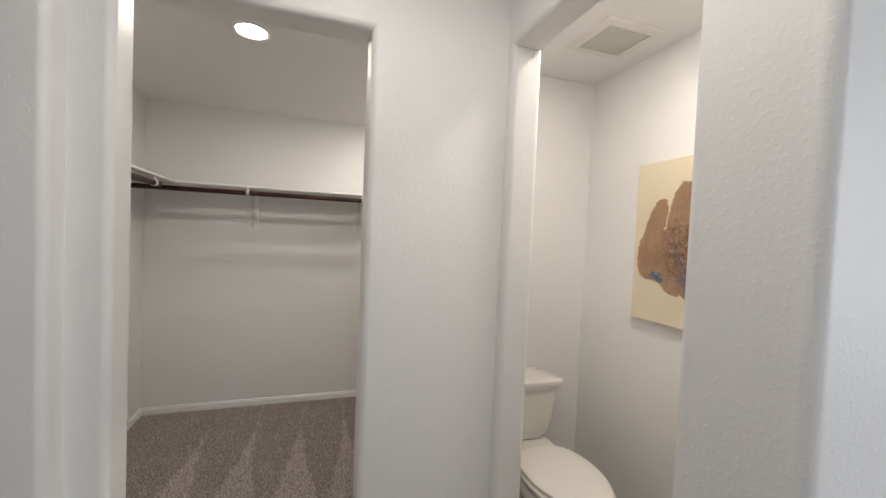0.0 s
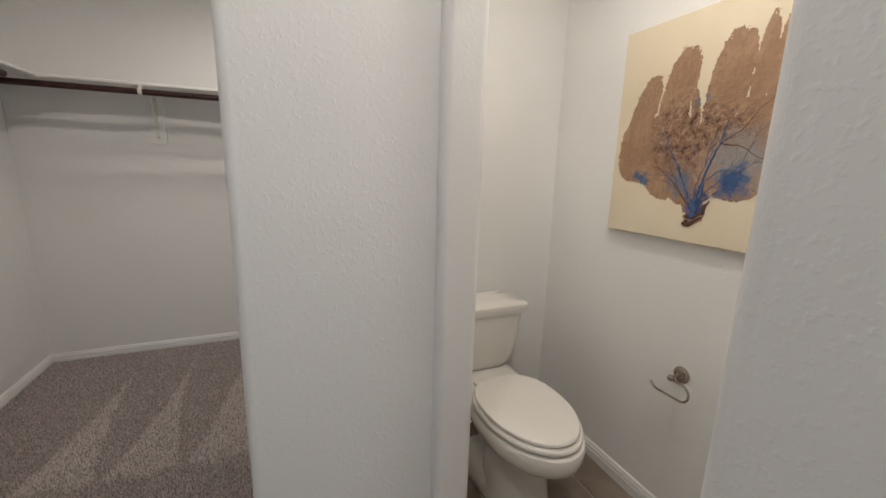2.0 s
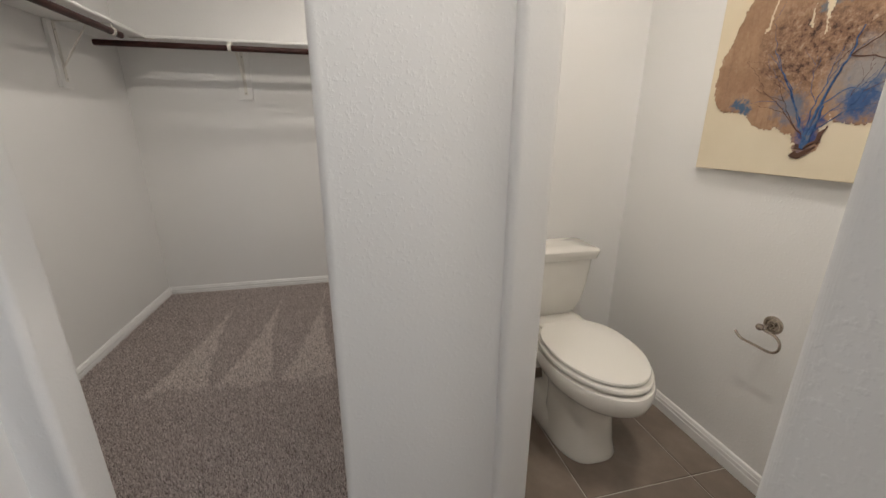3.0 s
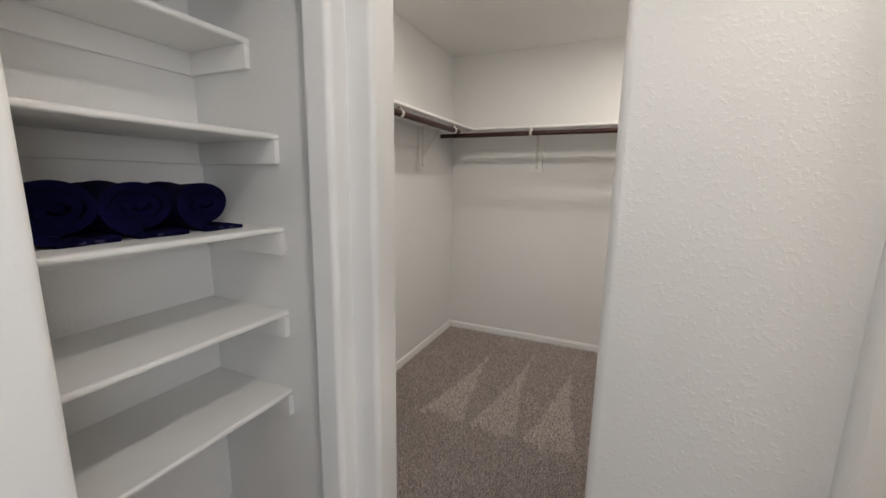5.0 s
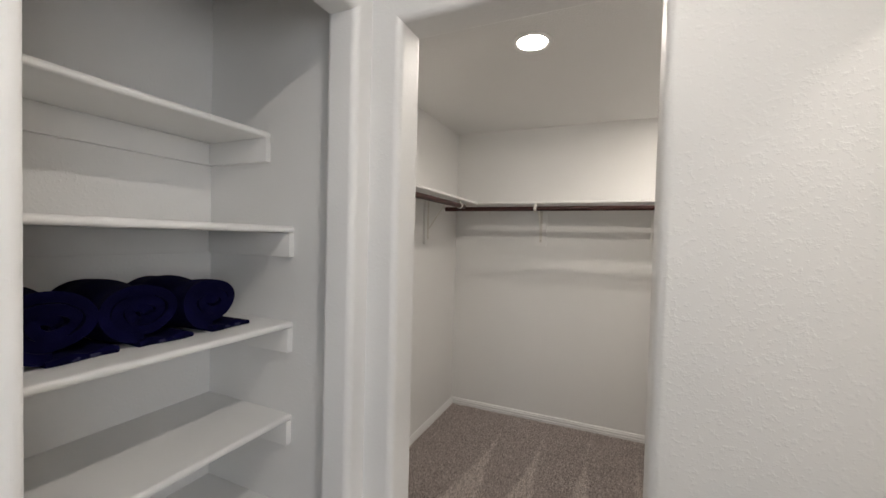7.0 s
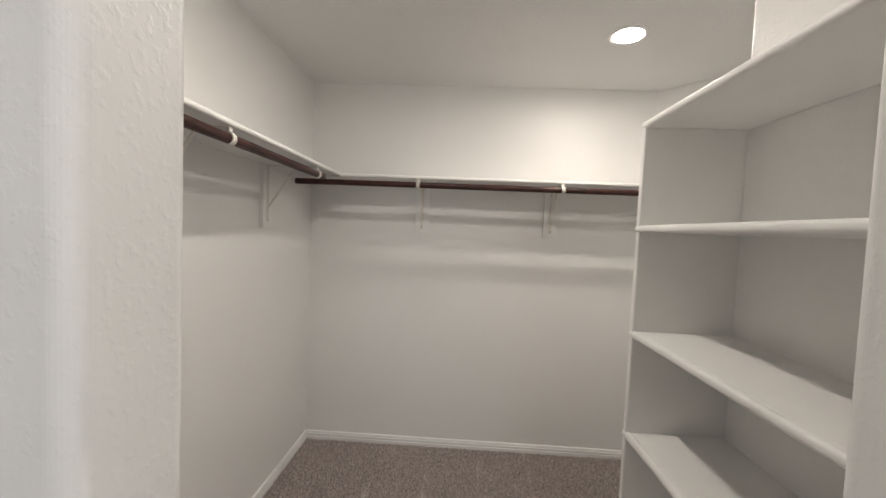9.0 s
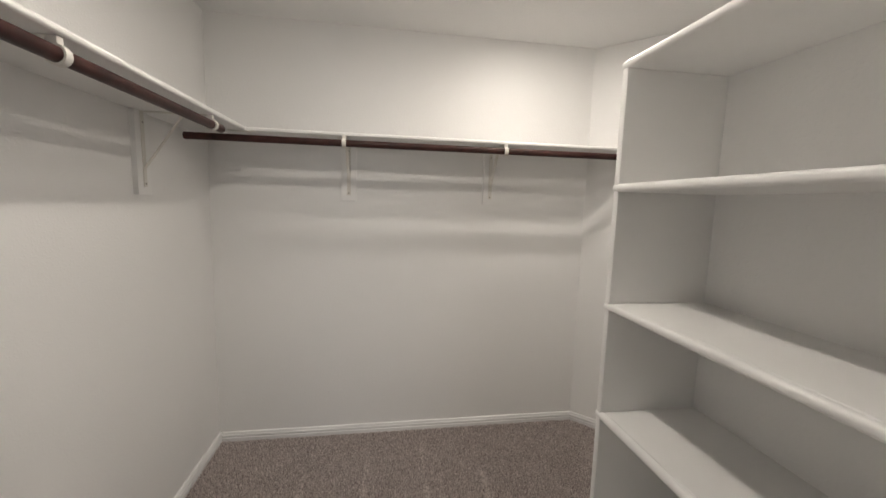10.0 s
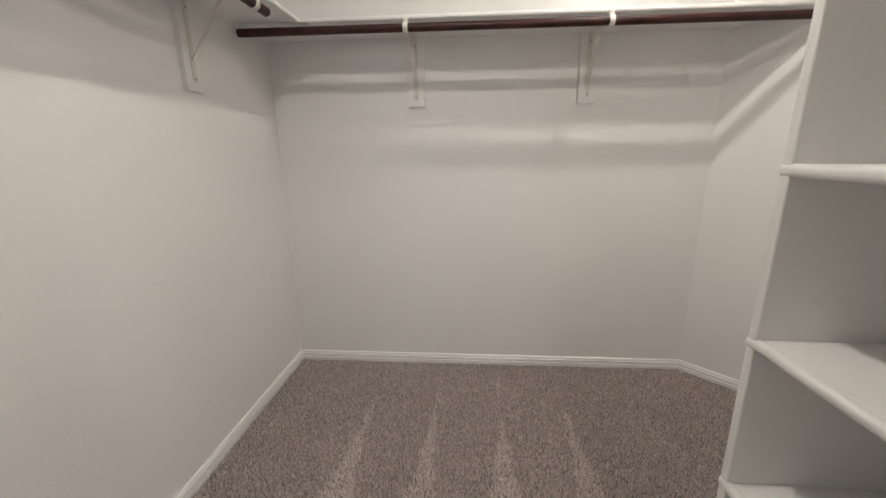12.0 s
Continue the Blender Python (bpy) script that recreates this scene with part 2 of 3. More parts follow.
def part(name, bm, material, parent, label="", smooth=False):
    ob = new(name, finish(name, bm, material, smooth))
    ob.parent = parent
    if label:
        tagged(ob, label)
    return ob


def structure(name, bm, material, label, category, smooth=False):
    return tagged(new(name, finish(name, bm, material, smooth)), label, category, kind="structure")


def thing(name, label, category, group="", at=(0, 0, 0)):
    ob = new(name)
    ob.empty_display_size = 0.05
    ob.location = at
    return tagged(ob, label, category, group)


def box(bm, lo, hi, bevel=0.0, segments=2):
    made = bmesh.ops.create_cube(bm, size=1.0)
    vs = made["verts"]
    for v in vs:
        v.co = Vector([lo[i] + (v.co[i] + 0.5) * (hi[i] - lo[i]) for i in range(3)])
    if bevel:
        es = list({e for v in vs for e in v.link_edges})
        bmesh.ops.bevel(bm, geom=es, offset=bevel, segments=segments, profile=0.5, affect="EDGES")
    return bm


def prism(points, lo, hi, axis):
    """A polygon in the two other axes, drawn out along one axis."""
    bm = bmesh.new()
    rings = []
    for d in (lo, hi):
        ring = []
        for p, q in points:
            c = [p, q]
            c.insert(axis, d)
            ring.append(bm.verts.new(c))
        rings.append(ring)
    n = len(points)
    bm.faces.new(rings[0])
    bm.faces.new(rings[1][::-1])
    for i in range(n):
        bm.faces.new((rings[0][i], rings[0][(i + 1) % n], rings[1][(i + 1) % n], rings[1][i]))
    return bm


def loft(rings, closed=True):
    """Skin over rings of equal length, with both ends capped."""
    bm = bmesh.new()
    made = [[bm.verts.new(p) for p in r] for r in rings]
    n = len(rings[0])
    for a, c in zip(made, made[1:]):
        for i in range(n):
            bm.faces.new((a[i], a[(i + 1) % n], c[(i + 1) % n], c[i]))
    if closed:
        bm.faces.new(made[0][::-1])
        bm.faces.new(made[-1])
    return bm


def tube(path, radius, sides=12, taper=None):
    """A round bar that follows the path."""
    path = [Vector(p) for p in path]
    rings = []
    normal = None
    for i, p in enumerate(path):
        d = (path[min(i + 1, len(path) - 1)] - path[max(i - 1, 0)]).normalized()
        if normal is None:
            normal = d.orthogonal().normalized()
        normal = (normal - d * normal.dot(d)).normalized()
        side = d.cross(normal)
        r = radius if taper is None else radius * taper(i / (len(path) - 1))
        rings.append([p + (normal * math.cos(a) + side * math.sin(a)) * r for a in (2 * math.pi * k / sides for k in range(sides))])
    return loft(rings)


def lathe(profile, centre, axis, sides=40):
    """A profile of (radius, height) pairs turned round an axis vector at a centre."""
    axis = Vector(axis).normalized()
    u = axis.orthogonal().normalized()
    w = axis.cross(u)
    rings = []
    for r, h in profile:
        r = max(r, 0.0004)
        rings.append([Vector(centre) + axis * h + (u * math.cos(a) + w * math.sin(a)) * r for a in (2 * math.pi * k / sides for k in range(sides))])
    return loft(rings)


NOSE = 0.020  # radius of the rounded drywall corners


def bevel_where(bm, test, radius=NOSE, segments=10):
    es = [e for e in bm.edges if test(e.verts[0].co, e.verts[1].co)]
    bmesh.ops.bevel(bm, geom=es, offset=radius, segments=segments, profile=0.5, affect="EDGES")
    return bm


def wall_with_opening(axis, face, back, a0, a1, o0, o1, top, free=False):
    """A wall drawn out along one axis between face and back, with an opening to the floor whose edges are rounded.
    free: the wall's end a0 is a rounded outside corner on the face."""
    bm = bmesh.new()
    depth, way = abs(back - face), (1 if back > face else -1)
    steps = 10
    arc = [(NOSE * (1 - math.sin(radians(90 * k / steps))), NOSE * (1 - math.cos(radians(90 * k / steps)))) for k in range(steps + 1)]
    profile = arc + [(o, depth - t) for o, t in reversed(arc)]

    def vert(a, z, t):
        c = [a, a, z]
        c[axis] = face + way * t
        return bm.verts.new(c)

    rows = [[vert(o0 - o, 0, t), vert(o0 - o, top + o, t), vert(o1 + o, top + o, t), vert(o1 + o, 0, t)] for o, t in profile]
    for p, q in zip(rows, rows[1:]):
        for k in range(3):
            bm.faces.new((p[k], p[k + 1], q[k + 1], q[k]))
    start = NOSE if free else 0.0
    for row, t, begin in ((rows[0], 0.0, a0 + start), (rows[-1], depth, a0)):
        low0, low1, up1, up0 = vert(begin, 0, t), vert(a1, 0, t), vert(a1, CEIL, t), vert(begin, CEIL, t)
        left, right = vert(begin, top + NOSE, t), vert(a1, top + NOSE, t)
        bm.faces.new((low0, row[0], row[1], left))
        bm.faces.new((row[3], low1, right, row[2]))
        bm.faces.new((left, row[1], row[2], right, up1, up0))
    ring = [(a0 + start - (start - o) if free else a0, t) for o, t in (arc if free else [(0, 0)])] + [(a0, depth)]
    for (p, t), (q, u) in zip(ring, ring[1:]):
        bm.faces.new((vert(p, 0, t), vert(q, 0, u), vert(q, CEIL, u), vert(p, CEIL, t)))
    bm.faces.new((vert(a1, 0, 0), vert(a1, 0, depth), vert(a1, CEIL, depth), vert(a1, CEIL, 0)))
    bmesh.ops.remove_doubles(bm, verts=bm.verts, dist=1e-5)
    return bm


def plain_wall(x0, y0, x1, y1, corner=None):
    bm = box(bmesh.new(), (x0, y0, 0), (x1, y1, CEIL))
    if corner:
        bevel_where(bm, lambda p, q: abs(p.x - q.x) < 1e-6 and abs(p.y - q.y) < 1e-6 and abs(p.x - corner[0]) < 1e-6 and abs(p.y - corner[1]) < 1e-6)
    return bm


# ---- structure ----
XW, XE = -0.592, 0.547        # side walls of the vestibule
YN, YC = 1.162, 1.280         # wall between vestibule and closet
YB = 3.42                     # closet's back wall
XL = -1.233                   # closet's side wall and the linen niche's back
XR = 1.501                    # outer wall of the toilet room
OPEN_L, OPEN_R = -0.502, 0.108  # sides of the closet's opening
HEAD = 2.038                  # underside of the openings' heads
structure("wall_closet_front", wall_with_opening(1, YN, YC, XL, 0.655, OPEN_L, OPEN_R, HEAD), WALL, "white painted drywall with a bullnosed doorless opening", "wall")
structure("wall_toilet_front", wall_with_opening(0, XE, 0.655, 0.31, YN, 0.501, 1.132, HEAD + 0.025, free=True), WALL, "white painted drywall with a bullnosed doorless opening", "wall")
structure("wall_niche_front", wall_with_opening(0, XW, -0.69, 0.27, YN, 0.490, 1.093, HEAD + 0.013, free=True), WALL, "white painted drywall round the linen niche", "wall")
structure("wall_closet_toilet", plain_wall(0.53, YC, 0.655, 2.05, (0.53, 2.05)), WALL, "white painted drywall with a rounded end", "wall")
structure("wall_toilet_back", plain_wall(0.655, 1.935, XR, 2.05), WALL, "white painted drywall behind the toilet", "wall")
structure("wall_toilet_south", plain_wall(0.655, 0.31, 2.0, 0.43), WALL, "white painted drywall", "wall")
structure("wall_niche_south", plain_wall(-2.2, 0.27, -0.69, 0.40), WALL, "white painted drywall", "wall")
structure("wall_west", plain_wall(XL - 0.12, 0.40, XL, YB), WALL, "white painted drywall", "wall")
structure("wall_closet_back", plain_wall(XL - 0.12, YB, 0.94, YB + 0.12), WALL, "white painted drywall behind the closet rod", "wall")
structure("wall_closet_diagonal", prism([(0.94, YB), (XR, YB - (XR - 0.94)), (XR + 0.12, YB - (XR - 0.94)), (0.94, YB + 0.12)], 0, CEIL, 2), WALL, "white painted drywall set at an angle", "wall")
structure("wall_east", plain_wall(XR, 0.43, XR + 0.12, YB - (XR - 0.94)), WALL, "white painted drywall beside the toilet", "wall")
structure("wall_bath_west", plain_wall(-2.32, -2.8, -2.2, 0.40), WALL, "white painted drywall", "wall")



def window_wall(name, axis, face, a0, a1, o0, o1, z0, z1):
    """An unseen bathroom wall drawn out along one axis beyond face, with an assumed framed and glazed window from o0 to
    o1.
    """
    way = 1 if face > 0 else -1

    def slab_of(bm, near, far, p, q, low, high):
        lo, hi = [p, p, low], [q, q, high]
        lo[axis], hi[axis] = sorted((face + way * near, face + way * far))
        box(bm, lo, hi)

    bm = bmesh.new()
    for p, q, low, high in ((a0, o0, 0, CEIL), (o1, a1, 0, CEIL), (o0, o1, 0, z0), (o0, o1, z1, CEIL)):
        slab_of(bm, 0, 0.12, p, q, low, high)
    structure("wall_bath_" + name, bm, WALL, "white painted drywall round an assumed bathroom window", "wall")
    window = tagged(new("window_1"), "assumed white framed bathroom window, out of view", "window", kind="structure")
    bm = bmesh.new()
    for p, q, low, high in ((o0, o0 + 0.05, z0, z1), (o1 - 0.05, o1, z0, z1), (o0 + 0.05, o1 - 0.05, z0, z0 + 0.05), (o0 + 0.05, o1 - 0.05, z1 - 0.05, z1)):
        slab_of(bm, 0.07, 0.10, p, q, low, high)
    part("window_frame", bm, TRIM, window)
    bm = bmesh.new()
    slab_of(bm, 0.082, 0.088, o0 + 0.05, o1 - 0.05, z0 + 0.05, z1 - 0.05)
    part("pane", bm, GLASS, window).visible_shadow = False


# windows out of view, put here to carry the added daylight
window_wall("east", 0, 2.0, -2.8, 0.43, -1.90, -0.40, 0.95, 2.15)
window_wall("south", 1, -2.8, -2.32, 2.12, -0.15, 1.35, 0.60, 2.10)

structure("ceiling", box(bmesh.new(), (-2.32, -2.92, CEIL), (2.12, 3.6, CEIL + 0.12)), CEILING, "white textured drywall ceiling", "ceiling")
ground = structure("floor", box(bmesh.new(), (-2.32, -2.92, -0.12), (2.12, 3.6, -0.004)), GROUT, "brown tiled floor with pale grout", "floor")

BASE = [(0, 0), (0.0135, 0), (0.0135, 0.040), (0.0105, 0.0425), (0.0105, 0.0455), (0.013, 0.048), (0.0125, 0.058), (0.010, 0.061), (0.0095, 0.064), (0.007, 0.072), (0.003, 0.0755), (0, 0.0755)]


def baseboard(p, q, z=0.0, label="white moulded baseboard"):
    """Runs from p to q on the floor; the wall lies on its right."""
    p, q = Vector((*p, z)), Vector((*q, z))
    d = (q - p).normalized()
    out = Vector((-d.y, d.x, 0))
    rings = [[c + out * t + Vector((0, 0, h)) for t, h in BASE] for c in (p, q)]
    structure("baseboard", loft(rings), TRIM, label, "baseboard")


baseboard((XL, YB), (XL, YC), -0.003)
baseboard((0.94, YB), (XL + 0.0135, YB), -0.003)
baseboard((XR, YB - (XR - 0.94)), (0.935, YB + 0.002), -0.003)
baseboard((XR, 2.05), (XR, YB - (XR - 0.94)), 0.006)
baseboard((0.53, 2.05), (XR, 2.05), 0.006)
baseboard((0.53, YC), (0.53, 2.05), 0.006)
baseboard((XR, 0.43), (XR, 1.935), 0.0)
baseboard((XR - 0.0135, 1.935), (0.655, 1.935), 0.0)
baseboard((0.655, 1.935), (0.655, 1.125), 0.0)
baseboard((-0.69, YN), (XL, YN), 0.0, "white moulded baseboard in the linen niche")
baseboard((XL, YN - 0.0135), (XL, 0.40), 0.0, "white moulded baseboard in the linen niche")


# ---- closet ----
def shelf_board(x0, y0, x1, y1, top, front, thick=0.019):
    """A board with a rounded front edge; front: which side of its plan is the front."""
    bm = box(bmesh.new(), (x0, y0, top - thick), (x1, y1, top))
    k, v = {"-y": (1, y0), "+y": (1, y1), "-x": (0, x0), "+x": (0, x1)}[front]
    return bevel_where(bm, lambda p, q: abs(p[k] - v) < 1e-6 and abs(q[k] - v) < 1e-6 and abs(p.z - q.z) < 1e-6, thick * 0.42, 5)


SHELF_TOP = 1.760
SHELF_EDGE = 3.147  # front of the back shelf
ROD_Z, ROD_R = 1.704, 0.0165
for label, bm in (("long white painted shelf above the rod on the back wall", shelf_board(XL, SHELF_EDGE, 1.213, YB, SHELF_TOP, "-y")), ("white painted shelf above the rod on the side wall", shelf_board(XL, YC, -0.952, SHELF_EDGE, SHELF_TOP, "+x"))):
    s = thing("closet_shelf", label, "shelf", "closet shelves")
    part("board", bm, SHELF, s, smooth=True)
joint = thing("shelf_clip", "small white joining strip under the shelves' corner", "clip")
part("strip", box(bmesh.new(), (-1.03, SHELF_EDGE - 0.022, SHELF_TOP - 0.024), (-0.91, SHELF_EDGE + 0.004, SHELF_TOP - 0.0195), 0.001), WHITE_METAL, joint)


def closet_rod(a, c, label):
    r = thing("closet_rod", label, "rod", "closet rods", a)
    d = (Vector(c) - Vector(a))
    bar = lathe([(ROD_R, 0), (ROD_R, d.length)], (0, 0, 0), d, 28)
    part("bar", bar, ROD, r, smooth=True)
    # the bar is solid; flat dark discs paint the shade of its hollow ends
    part("bore_disc", lathe([(ROD_R * 0.78, -0.0006), (ROD_R * 0.78, 0.0004)], (0, 0, 0), d, 20), BORE_SHADE, r, "dark disc for the shade inside the hollow end")
    part("bore_disc", lathe([(ROD_R * 0.78, d.length - 0.0004), (ROD_R * 0.78, d.length + 0.0006)], (0, 0, 0), d, 20), BORE_SHADE, r, "dark disc for the shade inside the hollow end")
    return r


ROD_BACK, ROD_SIDE = 3.127, -0.968
closet_rod((-1.212, ROD_BACK, ROD_Z), (1.225, ROD_BACK, ROD_Z), "dark brown metal closet rod along the back wall")
closet_rod((ROD_SIDE, 2.895, ROD_Z), (ROD_SIDE, YC + 0.004, ROD_Z), "dark brown metal closet rod along the side wall")


def shelf_bracket(label, reach):
    """Stands at a wall, which lies at y = 0 with the room towards -y; x = 0 is its middle; z is true."""
    r = thing("shelf_bracket", label, "bracket", "closet brackets")
    under = SHELF_TOP - 0.019
    part("backing_board", box(bmesh.new(), (-0.042, -0.019, 1.428), (0.042, 0, under - 0.0005), 0.0012), SHELF, r, "white painted board")
    strap = box(bmesh.new(), (-0.0105, -0.0225, 1.458), (0.0105, -0.0193, under - 0.001), 0.0012)
    part("strap", strap, WHITE_METAL, r)
    part("arm", box(bmesh.new(), (-0.0105, -reach + 0.012, under - 0.0042), (0.0105, -0.0225, under - 0.001), 0.0012), WHITE_METAL, r)
    p, q = Vector((0, -0.0238, 1.530)), Vector((0, -0.165, under - 0.006))
    d = (q - p).normalized()
    n = Vector((0, d.z, -d.y)) * 0.0016
    w = Vector((0.0075, 0, 0))
    ring = lambda c: [c + n + w, c + n - w, c - n - w, c - n + w]
    part("brace", loft([ring(p), ring(q)]), WHITE_METAL, r)
    # the hook is a flat band, bent round the rod from its front to its underside
    rings = []
    for k in range(19):
        for_r = [ROD_R + 0.0006, ROD_R + 0.0052]
        c = Vector((0, -reach, ROD_Z))
        dirn = Vector((0, -math.sin(radians(13.5 * k - 5)), math.cos(radians(13.5 * k - 5))))
        rings.append([c + dirn * for_r[0] + Vector((-0.0095, 0, 0)), c + dirn * for_r[0] + Vector((0.0095, 0, 0)), c + dirn * for_r[1] + Vector((0.0095, 0, 0)), c + dirn * for_r[1] + Vector((-0.0095, 0, 0))])
    part("hook", loft(rings), WHITE_METAL, r, smooth=True)
    part("hanger", box(bmesh.new(), (-0.009, -reach - 0.006, ROD_Z + ROD_R + 0.003), (0.009, -reach + 0.016, under - 0.001), 0.001), WHITE_METAL, r)
    for z in (1.470, 1.700):
        part("screw", lathe([(0.0042, 0), (0.0042, 0.0012), (0.002, 0.0022)], (0, -0.0225, z), (0, -1, 0), 14), SCREW, r)
    return r


first = shelf_bracket("white metal rod bracket on a painted board", YB - ROD_BACK)
first.matrix_world = pose(-0.500, YB, 0)
copy_thing(first, pose(0.318, YB, 0))
first = shelf_bracket("white metal rod bracket on a painted board", ROD_SIDE - XL)
first.matrix_world = pose(XL, 2.086, 0, 0, 0, 90)
copy_thing(first, pose(XL, 2.809, 0, 0, 0, 90))

# the shoe tower hung on the wall beside the opening
tower = thing("shelving_unit", "white painted wall-hung shelving unit with empty shelves", "shelves", at=(0.53, 2.045, 0.2))
TF, TB = 0.257, 0.5295


def tower_part(name, bm):
    for v in bm.verts:
        v.co -= Vector((0.53, 2.045, 0.2))
    return part(name, bm, SHELF, tower, smooth=True)


for y0, y1 in ((2.026, 2.045), (YC + 0.001, YC + 0.020)):
    bm = prism([(TF - 0.002, 0.475), (TF - 0.002, 1.7575), (TB, 1.7575), (TB, 0.205)], y0, y1, 1)
    bevel_where(bm, lambda p, q: abs(p.x - TF + 0.002) < 1e-6 and abs(q.x - TF + 0.002) < 1e-6 and abs(p.y - q.y) < 1e-6, 0.003, 3)
    tower_part("side_panel", bm)
for z in (1.777, 1.486, 1.186, 0.893, 0.599):
    top = z > 1.7
    edge = TF - 0.0035 if top else TF + 0.0085
    tower_part("shelf", shelf_board(edge, YC + (0.001 if top else 0.020), TB, 2.045 if top else 2.026, z, "-x"))
    if not top:
        # rounded nosing that runs across the front of both side panels
        tower_part("nosing", shelf_board(TF - 0.0045, YC + 0.001, TF + 0.008, 2.0445, z + 0.0006, "-x", 0.0205))


CORE = 0.024  # radius of the bright lens in the middle of a lamp


def recessed_light(x, y, strength, color, label):
    r = thing("recessed_light", label, "ceiling light", "recessed lights", (x, y, CEIL))
    part("trim_ring", lathe([(0.094, 0), (0.093, -0.003), (0.086, -0.0055), (0.074, -0.006), (0.0665, -0.003), (0.0665, 0.0)], (0, 0, -0.0005), (0, 0, 1), 48), TRIM, r, smooth=True)
    part("diffuser", lathe([(0.066, -0.001), (0.0645, -0.0055), (0.052, -0.0085), (CORE, -0.0097)], (0, 0, -0.0005), (0, 0, 1), 48), emitter("lamp_diffuser", color, strength * 0.25), r, "glowing white outer ring", smooth=True)
    part("lens", lathe([(CORE, -0.0097), (CORE * 0.6, -0.0105), (0.0, -0.011)], (0, 0, -0.0005), (0, 0, 1), 48), emitter("lamp_lens", color, strength * 5.9), r, "glowing white lens", smooth=True)
    return r


recessed_light(*LAMPS["closet_a"], "glowing round recessed light in the closet ceiling")
recessed_light(*LAMPS["closet_b"], "glowing round recessed light in the closet ceiling")
recessed_light(*LAMPS["vestibule"], "glowing round recessed light in the bathroom ceiling")
recessed_light(*LAMPS["toilet"], "glowing round recessed light in the toilet room ceiling")

# ---- linen niche ----
for k, (z, front) in enumerate(((1.784, -0.958), (1.494, -0.857), (1.205, -0.857), (0.922, -0.857), (0.635, -0.857))):
    s = thing("linen_shelf", "white painted shelf on cleats, rolled towels on it" if k == 2 else "empty white painted shelf on wooden cleats", "shelf", "linen shelves", (XL, 0.78, z))
    off = Vector((XL, 0.78, z))

    def put(name, bm):
        for v in bm.verts:
            v.co -= off
        part(name, bm, SHELF, s, smooth=True)

    put("board", shelf_board(XL, 0.402, front, YN - 0.001, z, "+x"))
    under = z - 0.0195
    put("side_cleat", box(bmesh.new(), (XL, YN - 0.0195, under - 0.072), (front - 0.0008, YN - 0.0005, under), 0.0012))
    put("side_cleat", box(bmesh.new(), (XL, 0.4005, under - 0.072), (front - 0.0008, 0.4195, under), 0.0012))
    put("back_cleat", box(bmesh.new(), (XL + 0.0005, 0.42, under - 0.072), (XL + 0.0195, YN - 0.020, under), 0.0012))


def towel_roll(y, turn, size, label):
    """A rolled towel lying with its spiral end to the front; its loose edge trails beside it."""
    r = thing("rolled_towel", label, "towel", "rolled towels", (-0.957, y, 1.2055))
    rng = random.Random(int(y * 1000))
    radius = 0.077 * size
    length = 0.265
    # spiral cross-section, drawn out along the roll
    bm = bmesh.new()
    outline = []
    turns, steps = 3.0, 130
    for i in range(steps + 1):
        f = i / steps
        a = radians(-90) - 2 * math.pi * turns * (1 - f)
        rr = radius * (0.16 + 0.84 * f)
        outline.append((math.cos(a) * rr * 1.17, math.sin(a) * rr * 0.94 + radius * 0.94, a))
    thick = radius * 0.276
    for lobe in range(1):
        n_len = 16
        grid_out, grid_in = [], []
        for j in range(n_len + 1):
            g = j / n_len
            ro, ri = [], []
            for i, (cy, cz, a) in enumerate(outline):
                sag = 0.004 * math.sin(g * 9 + a) + 0.006 * noise.noise(Vector((g * 4 + y * 9, a * 0.7, 0)))
                edge = 0.010 * noise.noise(Vector((a * 0.5, y * 30, 3))) + 0.012 * (1 - i / steps)
                x = -g * length - (edge if j == 0 else 0) + 0.006 * math.sin(a * 2) * (j == 0)
                f = 1 + sag / radius
                ny, nz = math.cos(a), math.sin(a)
                py, pz = cy * f, max(0.0005, (cz - radius * 0.94) * f + radius * 0.94)
                ro.append(bm.verts.new((x, py, pz)))
                ri.append(bm.verts.new((x, py - ny * thick, max(0.0004, pz - nz * thick))))
            grid_out.append(ro)
            grid_in.append(ri)
        for j in range(n_len):
            for i in range(steps):
                bm.faces.new((grid_out[j][i], grid_out[j][i + 1], grid_out[j + 1][i + 1], grid_out[j + 1][i]))
                bm.faces.new((grid_in[j][i], grid_in[j + 1][i], grid_in[j + 1][i + 1], grid_in[j][i + 1]))
        for j in (0, n_len):
            for i in range(steps):
                bm.faces.new((grid_out[j][i], grid_in[j][i], grid_in[j][i + 1], grid_out[j][i + 1]))
        for i in (0, steps):
            for j in range(n_len):
                bm.faces.new((grid_out[j][i], grid_out[j + 1][i], grid_in[j + 1][i], grid_in[j][i]))
    body = part("roll", bm, TOWEL, r, smooth=True)
    # trailing hem at the foot of the roll
    rings = []
    for i in range(15):
        f = i / 14
        w = 0.0075 + 0.002 * math.sin(f * 11 + y * 7)
        yy = -0.015 + f * (radius + 0.040)
        front = 0.014 + 0.004 * math.sin(f * 6 + y * 20)
        rings.append([Vector((front, yy, 0.0005)), Vector((front + 0.004, yy, w)), Vector((front, yy, w * 1.9)), Vector((-length, yy, w * 1.9)), Vector((-length, yy, 0.0005))])
    part("hem", loft(rings), TOWEL, r, smooth=True)
    for c, wd in ((0.022, 0.014), (0.052, 0.018)):
        part("band", box(bmesh.new(), (0.0165, c, 0.003), (0.0195, c + wd, 0.010), 0.001), BAND, r, "slightly paler woven band")
    r.rotation_euler = (0, 0, radians(turn))
    return r


